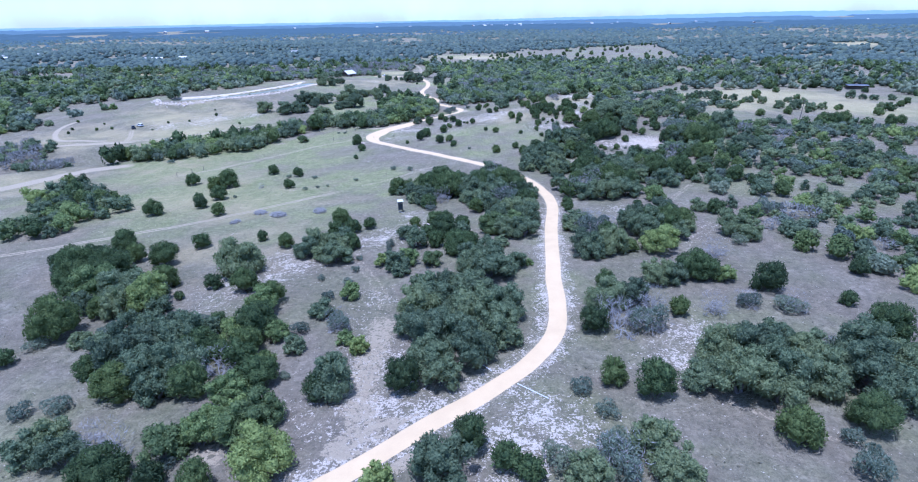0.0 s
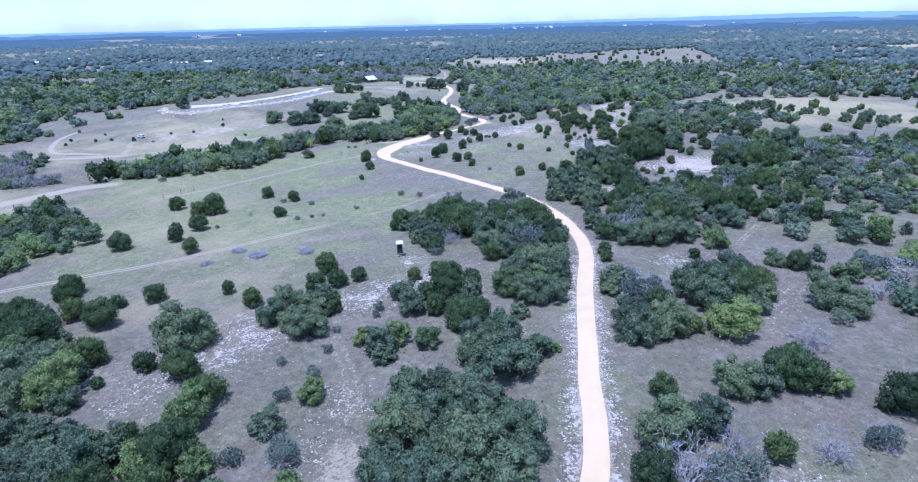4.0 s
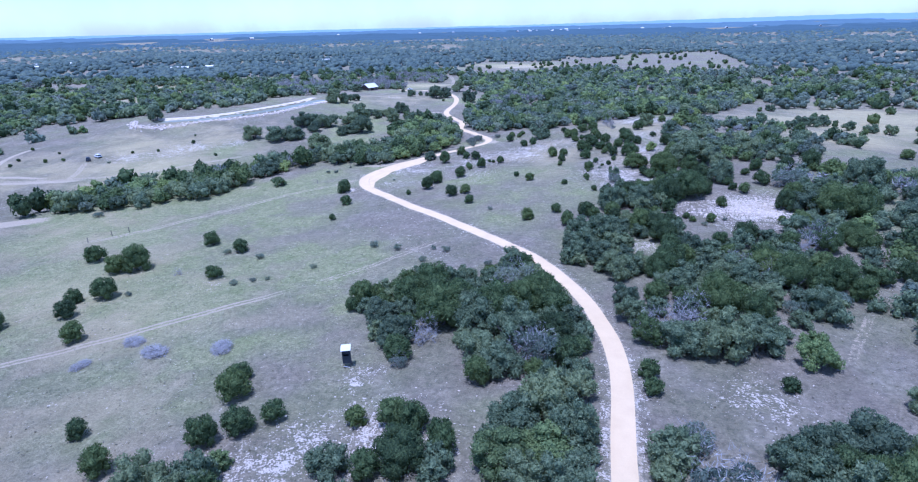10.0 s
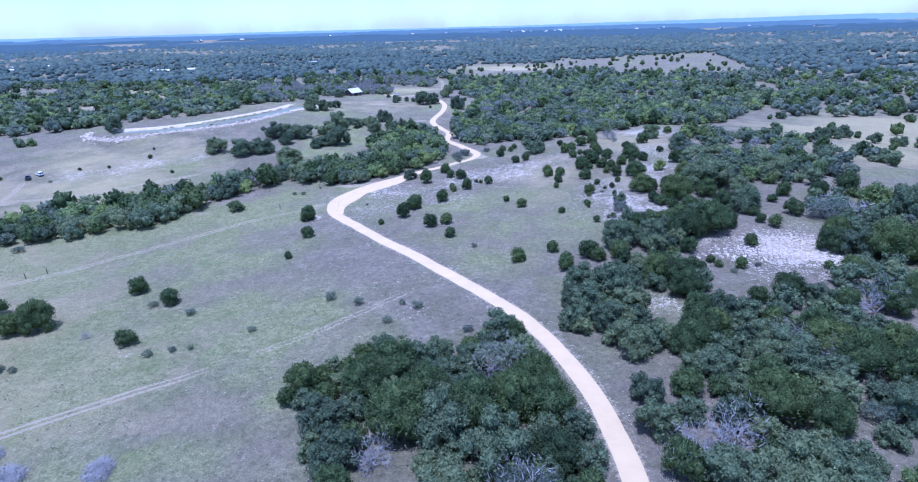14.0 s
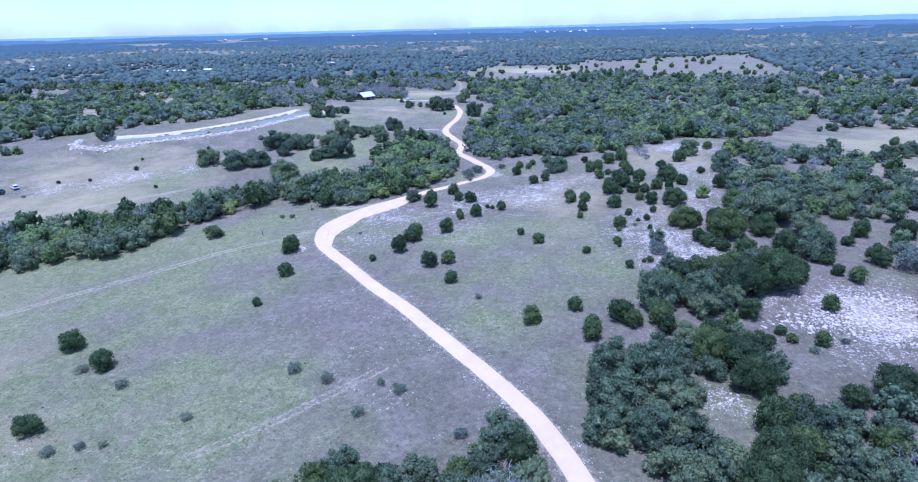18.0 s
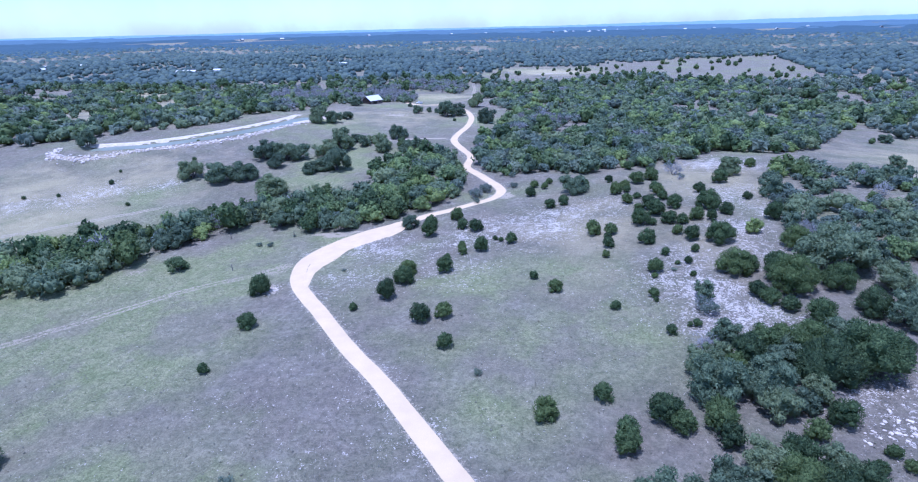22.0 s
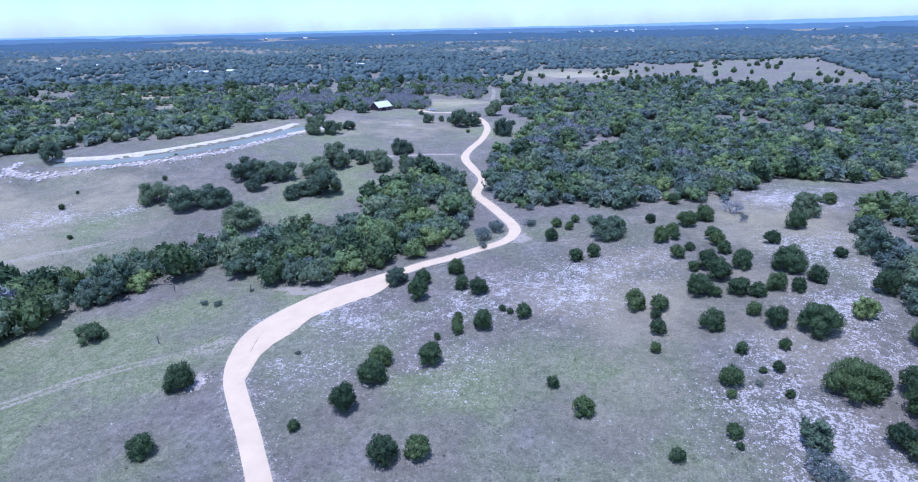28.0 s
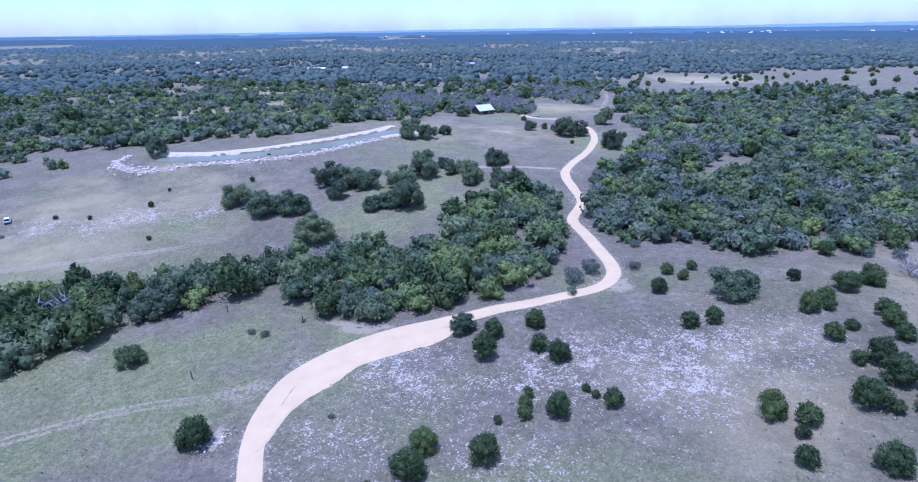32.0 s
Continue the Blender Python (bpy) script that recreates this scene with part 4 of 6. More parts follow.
# On the open hillside.
plant("juniper", [
    (22.9, 235.6, 0.7), (0.8, 235.7, 1.0), (29.7, 236.3, 0.7), (37.0, 237.8, 3.4), (44.2, 238.1, 2.5), (23.4, 238.2, 1.5), (39.6, 238.5, 2.0), (-25.2, 239.5, 1.9),
    (-17.5, 240.2, 2.1), (27.9, 241.1, 0.6), (29.8, 241.5, 0.9), (14.9, 245.0, 0.9), (26.3, 245.7, 1.1), (-18.3, 246.7, 0.7), (32.2, 247.2, 0.9), (-15.3, 248.7, 1.1),
    (51.2, 249.5, 3.1), (15.6, 250.1, 1.4), (-11.3, 250.5, 1.9), (-15.9, 250.7, 1.1), (23.5, 252.2, 2.1), (38.0, 252.2, 3.1), (-16.3, 253.1, 1.0), (32.6, 253.5, 1.9),
    (-5.2, 254.5, 1.5), (15.8, 254.6, 0.9), (-7.6, 255.5, 0.7), (-9.1, 256.4, 0.7), (30.4, 256.5, 1.3), (16.6, 257.5, 1.6), (12.7, 257.9, 2.0), (-25.7, 260.7, 2.3),
    (26.1, 262.5, 1.2),
])
plant("juniper", [
    (23.6, 262.8, 2.2), (-14.7, 263.2, 2.0), (32.6, 263.2, 1.5), (29.9, 263.9, 2.0), (-18.2, 264.9, 1.6), (39.2, 265.0, 1.4), (-206.7, 267.4, 0.9), (-203.4, 260.0, 0.9), (-215.2, 284.0, 0.8), (-197.0, 278.1, 0.6), (-186.6, 268.2, 0.9), (-193.3, 266.5, 0.9), (52.3, 265.7, 2.3),
    (36.1, 265.8, 1.9), (-26.6, 267.0, 2.0), (43.5, 269.3, 1.9), (27.6, 269.5, 2.6), (-20.8, 271.7, 1.9), (24.1, 273.1, 1.2), (40.4, 273.8, 3.0),
    (32.6, 273.8, 1.8), (26.8, 274.2, 2.1), (33.4, 276.7, 1.8), (2.7, 278.2, 1.7), (22.2, 279.2, 1.6), (6.3, 280.1, 1.5), (-126.4, 280.2, 0.8), (-164.0, 280.2, 0.8),
    (51.0, 280.4, 1.3), (31.2, 281.5, 1.5), (25.1, 282.9, 1.1), (-154.6, 283.8, 0.7),
])
# Beyond the creek.
plant("juniper", [
    (30.8, 286.0, 1.7), (41.1, 287.1, 1.7), (20.1, 287.6, 1.9), (30.5, 289.1, 1.8), (23.1, 289.2, 1.2), (-2.9, 289.9, 1.8), (22.8, 292.0, 1.6), (11.7, 294.4, 2.1),
    (0.7, 296.7, 1.2), (-145.8, 296.7, 1.0), (48.6, 297.2, 2.4), (26.6, 298.2, 2.4), (-2.4, 298.7, 1.3), (19.2, 301.0, 1.3), (2.0, 302.1, 1.2), (31.3, 302.3, 2.3),
    (-151.6, 308.1, 0.6), (54.9, 310.8, 2.4), (26.4, 316.4, 1.8), (62.5, 318.6, 1.9), (-133.5, 325.2, 0.9), (-148.0, 349.4, 1.0), (-50, 422.3, 1.0),
])
# By the road in the south.
plant("oak", [
    (10.2, 40.3, 2.5), (18.7, 41.5, 2.8), (-4.1, 41.7, 3.4), (-46.2, 44.7, 2.9), (17.4, 44.8, 2.7), (-50.7, 45.2, 2.6), (-48.6, 46.9, 2.6),
    (46.3, 52.0, 3.2), (33.8, 52.7, 2.9), (30.1, 53.9, 3.8), (-19.0, 55.2, 3.2), (40.1, 55.3, 3.3), (26.7, 55.3, 3.1), (35.4, 55.6, 3.6),
    (-41.8, 55.6, 2.6), (45.9, 55.6, 3.8), (-5.3, 56.1, 2.6), (32.1, 56.6, 1.6), (-50.9, 58.0, 1.8), (43.0, 58.2, 2.4), (-44.6, 58.7, 3.5), (39.4, 59.3, 3.2),
    (-40.4, 59.4, 3.5), (-6.9, 59.6, 3.4), (52.6, 59.6, 2.9), (29.9, 60.0, 3.3), (34.0, 60.2, 3.9), (-49.4, 60.9, 2.0), (44.3, 61.0, 1.6), (-1.4, 61.1, 3.5),
    (48.3, 61.3, 3.3),
])
plant("oak", [
    (37.4, 61.6, 2.8), (42.6, 62.8, 2.2), (-52.0, 63.8, 3.8), (35.5, 64.4, 2.2), (38.9, 64.5, 2.5), (-26.8, 64.9, 1.6), (3.1, 65.0, 2.5), (-7.6, 65.2, 3.7),
    (-48.1, 65.5, 3.9), (-4.3, 66.1, 3.7), (1.2, 66.9, 3.8), (-57.2, 67.1, 2.6), (-44.1, 67.4, 4.0), (-10.7, 68.9, 2.7),
    (-52.8, 69.2, 2.5), (-48.0, 69.6, 1.8), (-57.7, 70.0, 1.6), (-62.4, 70.1, 1.8), (-41.3, 70.4, 1.8), (-5.7, 70.6, 2.1), (-50.8, 71.1, 1.8), (-44.7, 71.3, 2.1),
    (-1.0, 71.5, 4.0), (3.4, 72.4, 3.3), (-47.9, 73.0, 1.9), (-10.1, 73.1, 3.4), (-53.1, 73.4, 2.3), (-50.4, 73.8, 1.7), (-57.0, 74.2, 2.1), (18.4, 74.5, 3.4),
    (-3.7, 74.5, 1.7),
])
plant("oak", [
    (-25.7, 75.4, 2.2), (-7.3, 75.6, 3.5), (22.7, 76.3, 3.1), (2.6, 76.4, 2.1), (-3.6, 77.3, 2.0), (-0.4, 77.8, 2.8), (-5.5, 78.8, 1.8), (-62.5, 79.5, 2.7),
    (-55.4, 79.9, 2.0), (-9.8, 80.3, 2.6), (-2.4, 80.7, 3.1), (-6.6, 81.4, 2.3), (-70.7, 81.7, 2.7), (31.7, 83.8, 2.5), (29.0, 83.8, 3.0),
    (-64.8, 84.9, 5.0), (1.3, 86.9, 4.4), (-59.4, 86.9, 2.0), (-2.1, 88.8, 2.9), (-15.0, 89.6, 1.7), (1.0, 90.6, 2.3), (5.6, 90.7, 2.3),
    (-72.1, 91.0, 1.6), (-75.7, 91.5, 2.0), (-16.5, 92.4, 2.4), (-65.8, 92.5, 1.7), (-2.5, 92.6, 2.8), (-70.8, 93.2, 2.2), (-68.2, 93.5, 1.9), (0.9, 93.9, 3.1),
])
# Round the blind.
plant("oak", [
    (20.5, 95.0, 2.7), (-47.6, 95.1, 4.5), (24.2, 96.9, 3.1), (-70.9, 97.5, 1.6), (-29.0, 97.6, 3.4), (19.9, 98.6, 3.6), (-85.9, 99.2, 1.9),
    (-32.0, 99.9, 2.7), (-88.7, 99.9, 1.9), (27.3, 100.2, 1.7), (36.1, 100.4, 1.7), (33.7, 101.5, 1.6), (-36.1, 101.9, 2.8), (3.7, 102.2, 1.7),
    (-30.2, 102.9, 2.8), (-78.1, 103.2, 1.7), (-13.8, 103.7, 2.5), (39.2, 104.5, 2.5), (32.6, 104.8, 2.8), (-80.5, 104.7, 2.1), (52.8, 105.0, 3.3),
    (36.4, 105.1, 1.9), (-35.0, 105.5, 3.0), (33.1, 106.5, 3.7), (-29.7, 106.6, 2.6), (8.3, 107.5, 3.1), (50.8, 107.5, 3.4), (4.6, 107.7, 2.8), 
    (-4.9, 108.7, 1.6),
])
plant("oak", [
    (41.9, 108.9, 2.3), (-16.4, 109.6, 2.4), (30.8, 109.9, 3.1), (-91.7, 110.0, 1.9), (9.9, 110.2, 1.6), (18.6, 110.4, 1.9), (-4.5, 110.6, 1.7), 
    (10.2, 112.5, 2.0), (19.7, 113.2, 2.7), (30.7, 113.4, 1.8), (38.7, 113.5, 3.8), (34.6, 113.6, 3.5), (0.6, 114.2, 1.7),
    (44.0, 115.5, 1.9), (9.5, 116.2, 3.2), (3.1, 116.6, 3.6), (42.4, 117.6, 2.1), (38.5, 117.9, 1.8), (7.5, 120.0, 4.1), (3.5, 120.1, 1.8), (10.8, 123.7, 2.7),
    (50.4, 123.9, 2.2), (7.6, 124.9, 2.5), (11.3, 128.6, 2.0), (1.3, 129.4, 3.3), (-2.1, 132.8, 3.5), (0.7, 134.8, 1.6), (31.3, 135.4, 4.0), (8.0, 135.7, 2.0),
    (26.2, 135.8, 3.5),
])
plant("oak", [
    (36.6, 136.4, 3.4), (-5.0, 136.8, 1.9), (-15.4, 137.2, 3.2), (2.2, 137.8, 3.8), (12.4, 138.2, 2.2), (-2.5, 138.5, 1.7), (39.8, 138.8, 2.2), (34.0, 138.9, 1.7),
    (-18.8, 139.1, 1.7), (5.4, 139.8, 2.1),
])
# On the field slope.
plant("oak", [
    (-16.8, 140.5, 2.0), (36.8, 141.4, 1.8), (3.1, 141.6, 2.3), (33.8, 141.6, 1.7), (-3.9, 142.1, 4.0), (7.9, 142.1, 2.1), (32.2, 143.3, 2.0), (11.8, 143.4, 2.2),
    (45.3, 143.6, 1.9), (-19.2, 144.3, 3.5), (20.6, 144.5, 2.7), (-12.7, 146.0, 2.0), (-15.9, 146.4, 2.0), (29.8, 146.4, 2.6), (25.1, 146.7, 2.0), (49.6, 146.8, 2.9),
    (-5.4, 147.3, 2.5), (-9.7, 147.5, 1.9), (39.1, 148.4, 1.7), (-23.5, 148.6, 1.7), (1.0, 149.2, 2.3), (-11.6, 149.6, 2.4), (20.9, 150.3, 2.3), (48.4, 150.4, 1.8),
    (42.9, 150.5, 2.7), (-1.8, 150.6, 2.5), (51.5, 151.4, 2.0), (32.5, 151.6, 2.0), (-19.4, 152.8, 2.0), (-1.2, 153.6, 1.7), (-7.9, 153.9, 2.3), (44.9, 154.7, 2.5),
    (41.1, 155.1, 3.3),
])
plant("oak", [
    (31.0, 155.2, 2.8), (34.3, 155.3, 1.7), (-5.6, 155.5, 2.3), (-22.0, 156.2, 1.7), (28.2, 156.8, 2.1), (37.5, 156.9, 3.1), (-2.1, 157.1, 2.6),
    (-9.1, 157.1, 2.6), (31.0, 158.5, 1.7), (5.2, 159.1, 2.7), (41.9, 159.6, 3.8), (2.5, 160.2, 1.6), (-15.7, 160.4, 2.4), (-6.7, 160.6, 2.1),
    (35.4, 160.6, 1.7), (32.6, 161.1, 2.7), (20.9, 161.4, 3.1), (5.7, 162.1, 1.6), (0.1, 162.2, 2.0), (24.0, 163.0, 2.3), (40.0, 163.5, 2.8), (54.3, 164.0, 1.6),
    (18.7, 164.1, 1.7), (37.2, 164.2, 1.8), (26.7, 164.6, 2.5), (-0.3, 164.8, 1.7), (22.3, 166.7, 1.7), (1.8, 166.8, 2.8), (54.0, 167.1, 2.6), (24.8, 167.1, 1.7),
    (14.6, 167.4, 1.8),
])
plant("oak", [
    (38.1, 167.7, 2.7), (57.3, 167.9, 1.8), (50.4, 168.0, 1.7), (45.7, 168.1, 1.7), (12.5, 168.7, 1.7), (21.6, 169.0, 1.9), (18.5, 169.1, 3.0),
    (54.2, 170.3, 2.4), (35.9, 170.4, 2.9), (23.5, 170.6, 2.1), (14.6, 170.7, 2.8), (49.8, 170.9, 1.7), (44.8, 171.0, 2.1), (40.4, 172.1, 2.7),
    (19.8, 172.2, 1.8), (53.5, 173.3, 1.7), (21.9, 174.6, 3.3), (16.9, 174.7, 3.6), (13.5, 175.4, 1.9), (25.0, 176.6, 1.9), (53.6, 176.7, 2.8), (20.5, 178.3, 4.2),
    (14.2, 178.6, 2.0), (16.1, 181.7, 3.3), (36.2, 181.8, 2.2), (28.8, 182.4, 2.2), (24.3, 182.8, 2.9), (20.9, 183.2, 3.3), (26.3, 186.6, 1.6), (23.4, 186.9, 2.0),
    (28.2, 189.9, 2.8),
])
# On the middle slope.
plant("oak", [
    (34.9, 190.2, 2.1), (69.5, 197.8, 4.2), (31.7, 198.8, 2.5), (35.1, 200.2, 2.0), (25.8, 201.8, 3.7), (37.1, 202.1, 2.1), (31.7, 202.7, 3.4), (72.7, 203.5, 4.1),
    (34.9, 206.0, 1.9), (25.3, 207.2, 2.9), (36.1, 209.5, 2.7), (28.3, 210.3, 1.7), (37.2, 212.6, 1.7), (49.8, 214.0, 1.7), (45.1, 214.2, 3.4), (29.9, 214.7, 2.5),
    (41.5, 216.0, 1.7), (92.9, 219.4, 4.8), (57.1, 221.1, 3.6), (29.6, 228.1, 1.8), (60.4, 232.5, 3.4), (45.6, 234.5, 2.3),
])
# On the open hillside.
plant("oak", [
    (53.7, 239.3, 6.4), (73.1, 247.3, 4.4), (-32.1, 267.0, 2.6), (-69.3, 269.2, 3.5),
])
# Beyond the creek.
plant("oak", [
    (8.9, 291.3, 4.3), (-87.2, 297.9, 5.5), (-109.7, 304.8, 4.9), (53.5, 307.0, 3.6), (-122.5, 307.5, 4.6), (-103.5, 309.7, 5.0), (-83.6, 319.2, 3.2), (-98.8, 323.9, 3.5),
    (-80.4, 324.0, 3.8), (-75.1, 324.7, 5.4), (-108.5, 333.1, 5.7), (-100.1, 333.9, 5.6), (-188.4, 334.2, 4.0), (-94.6, 335.9, 4.2), (-87.0, 342.5, 5.2), (-66.5, 352, 3.2),
    (-56.8, 353.2, 3.7), (-84.3, 353.7, 5.4), (-67.8, 355.7, 3.9), (-54.0, 359.4, 2.7), (-77.6, 360.4, 3.0), (-75.5, 365.5, 3.0), (-82.6, 366, 3.0), (-67.6, 376.4, 3.8),
    (-66, 379.5, 2.6), (-113.2, 397.2, 5.0), (-107.3, 400.9, 4.0), (-104.8, 412.8, 3.2), (-32.5, 420, 5), (-56.9, 436.8, 5.2), (-51.2, 440.6, 4.4), (-75, 443.5, 2.9),
    (-65.3, 449, 1.8),
])
plant("oak", [
    (-70, 450, 1.8), (-60, 451.6, 4.2), (-121, 470, 4.4), (-86.5, 470, 1.6), (-47, 477, 5),
])
# By the road in the south.
plant("elm", [
    (1.9, 111.1, 3.2), (6.5, 111.9, 3.6),
    (-34.9, 45.1, 2.6), (-31.7, 55.0, 2.8), (-28.6, 51.8, 1.9), (-31.5, 49.6, 2.0), (-36.9, 68.7, 2.6), (-30.9, 68.7, 2.2), (-58.5, 82.5, 4.0), (-70.7, 87.2, 4.4),
    (-10.7, 40.5, 1.7), (-23.2, 43.4, 3.9), (-31.5, 47.0, 2.6), (-28.2, 47.8, 2.9), (-26.0, 50.1, 3.0), (-17.5, 64.4, 1.6), (-19.9, 66.6, 1.4), (-36.1, 77.1, 3.3),
    (-22.3, 81.3, 2.1), (40.1, 84.2, 1.9), (-11.0, 84.7, 1.5), (8.3, 91.9, 0.9), (-9.6, 93.8, 2.3), (-19.4, 94.5, 1.8), (-14.6, 94.6, 2.2),
])
# Round the blind.
plant("elm", [
    (33.6, 97.6, 3.8), (-29.1, 110.1, 1.4), (42.5, 132.0, 2.6), (43.8, 136.5, 2.2),
])
# On the open hillside.
plant("elm", [
    (-81.0, 241.2, 2.4), (45.8, 257.2, 2.0),
])
# Beyond the creek.
plant("elm", [
    (-60.5, 361, 2.8), (-54.4, 362, 2.6),
])
# By the road in the south.
plant("shrub", [
    (37.6, 42.2, 2.5), (7.7, 42.7, 2.3), (-33.7, 43.2, 1.2), (14.1, 45.3, 2.1), (38.2, 46.3, 1.5), (-50.8, 50.3, 1.4), (14.0, 50.4, 1.6), (-58.1, 52.9, 1.8),
    (-54.1, 53.9, 2.2), (11.7, 54.4, 1.7), (-26.0, 58.6, 0.9), (-69.6, 69.5, 2.0), (-27.8, 70.1, 1.6), (-59.8, 72.7, 2.0), (-45.2, 75.7, 1.0), (-26.3, 81.4, 1.5),
    (-24.0, 86.0, 1.3), (-29.9, 89.3, 1.0), (-24.0, 92.2, 1.1), (17.3, 94.7, 1.0),
])
# Round the blind.
plant("shrub", [
    (-24.6, 98.2, 0.9), (50.1, 101.2, 2.1), (-19.5, 102.9, 0.9), (-19.5, 105.4, 1.2), (-67.6, 117.6, 0.8),
])
# Along the road beyond the bend.
plant("shrub", [
    (-17.8, 285.0, 1.3), (-17.2, 297.5, 1.8), (-8.4, 299.8, 1.4), (-20.6, 294.2, 1.2), (39.6, 302.7, 1.2), (38.5, 317.0, 1.9), (33.2, 317.4, 1.7), (-10.2, 312.6, 1.5),
])
# On the field slope.
plant("shrub", [
    (46.1, 147.5, 2.2), (-76.2, 157.4, 0.8), (-55.5, 161.9, 1.0), (-52.1, 163.2, 0.8), (-49.1, 163.6, 0.7), (-41.2, 169.7, 1.0), (-17.7, 171.6, 1.1), (-57.0, 176.6, 1.2),
    (-13.2, 176.7, 1.3), (-16.3, 178.2, 0.8), (-24.8, 179.0, 1.3), (-67.0, 180.0, 1.1), (-31.0, 181.2, 1.4), (44.2, 188.6, 0.8),
])
# On the middle slope.
plant("shrub", [
    (49.3, 191.0, 0.7), (-5.4, 204.9, 0.8), (-125.1, 209.7, 1.7),
])
# On the open hillside.
plant("shrub", [
    (26.7, 238.3, 0.7), (-40.1, 240.9, 0.6), (-68.4, 255.4, 0.9), (-65.3, 255.6, 1.0), (-61.9, 261.8, 0.6), (-165.0, 266.6, 0.9),
])
# By the road in the south.
plant_bare([
    (13.4, 42.6, 3.2), (-41.2, 45.3, 2.9), (-44.6, 47.0, 2.3), (-35.4, 59.8, 2.9), (45.6, 62.9, 1.9), (23.2, 68.4, 3.1), (19.1, 68.6, 3.8), (-21.7, 70.4, 2.2),
    (34.2, 72.4, 2.4), (46.0, 73.9, 2.4), (25.1, 74.1, 2.6), (40.2, 75.2, 2.1), (42.4, 94.9, 2.9),
], leafy=0.55)
# Round the blind.
plant_bare([
    (23.1, 107.0, 3.9), (24.6, 105.6, 3.0), (22.0, 105.2, 2.2), (22.6, 115.4, 2.4), (64.1, 121.7, 3.1), (-13.6, 130.6, 1.5), (6.1, 132.7, 3.8), (-11.2, 137.7, 2.8), (23.2, 139.5, 3.7),
], leafy=0.55)
# On the field slope.
plant_bare([
    (28.1, 141.9, 3.8), (2.2, 155.9, 3.9), (46.8, 158.0, 2.9), (43.7, 163.3, 3.1), (-72.1, 168.0, 1.1), (-3.5, 168.1, 1.0), (60.4, 174.0, 3.9),
], leafy=0.55)
# On the middle slope.
plant_bare([
    (26.6, 212.3, 2.4), (72.5, 216.2, 4.6), (29.2, 223.2, 2.2),
], leafy=0.55)
# Beyond the creek.
plant_bare([
    (-18.8, 290.7, 2.3), (-16.4, 295.6, 2.0), (-9.7, 300.7, 1.2), (39.0, 300.8, 1.4), (38.3, 307.8, 3.7),
], leafy=0.55)

# In the pale pasture.
plant("oak", [
    (106.3, 325.3, 2.6), (109.2, 302.6, 2.8), (117, 312, 2.8), (124, 316.7, 3.2), (131, 322, 3.0), (138, 395, 3.0), (134.7, 309.4, 2.4), (141.9, 306.6, 2.8),
    (147.5, 303.2, 2.6), (145.3, 280.7, 2.8), (152.5, 280.2, 3.0), (157.8, 276, 2.6), (163, 285, 3.0), (171, 289, 2.6), (177, 318, 2.4), (171, 322, 2.4),
    (226, 356, 3.0), (230.5, 351.5, 2.6), (233, 345, 2.6), (243, 344, 2.6), (213.8, 309.4, 2.4),
])
plant("juniper", [
    (114.3, 263.6, 1.8), (122, 250.3, 2.2), (139.6, 260.9, 2.2), (141, 235.5, 3.0), (145, 233, 3.2), (151.7, 238.8, 3.4), (148, 242, 2.8), (182.5, 293.6, 2.0),
    (227, 314, 2.2), (238.6, 325.6, 2.2), (174.6, 244.2, 2.6), (181.7, 248.3, 2.4), (252, 383.7, 2.4),
])

# ---- woods further off: trees that nobody could count ----


def within(x, y, poly):
    inside = np.zeros(np.shape(x), bool)
    for (ax, ay), (bx, by) in zip(poly, poly[1:] + poly[:1]):
        cross = (ay > y) != (by > y)
        at = (bx - ax) * (y - ay) / (by - ay + 1e-12) + ax
        inside ^= cross & (x < at)
    return inside


def mesh_forest(name, label, places, templates, material, seed, kind="stuff", squash=1.0):
    """Many trees of one kind joined in one mesh, each with a tint of its own."""
    rng = np.random.default_rng(seed)
    V, F, T = [], [], []
    count = 0
    x, y, r = np.array(places).T
    z = height(x, y)
    tall = squash * np.where(within(x, y, CREEK_WOOD) & (x < -75), 1.15, 1.0)
    for i in range(len(x)):
        v, f = templates[rng.integers(len(templates))]
        a, s = rng.uniform(0, 6.3), r[i] * rng.uniform(0.9, 1.1, 3) * (1, 1, tall[i])
        ca, sa = math.cos(a), math.sin(a)
        p = v * s
        V.append(np.stack([p[:, 0] * ca - p[:, 1] * sa + x[i], p[:, 0] * sa + p[:, 1] * ca + y[i], p[:, 2] + z[i] - 0.1], -1))
        F.append(f + count)
        T.append(np.full(len(v), rng.random()))
        count += len(v)
    me = arrays_mesh(name, np.vstack(V), np.vstack(F), material, True)
    me.attributes.new("tint", "FLOAT", "POINT").data.foreach_set("value", np.concatenate(T).astype(np.float32))
    return tagged(new(name, me), label, "woods", kind=kind)


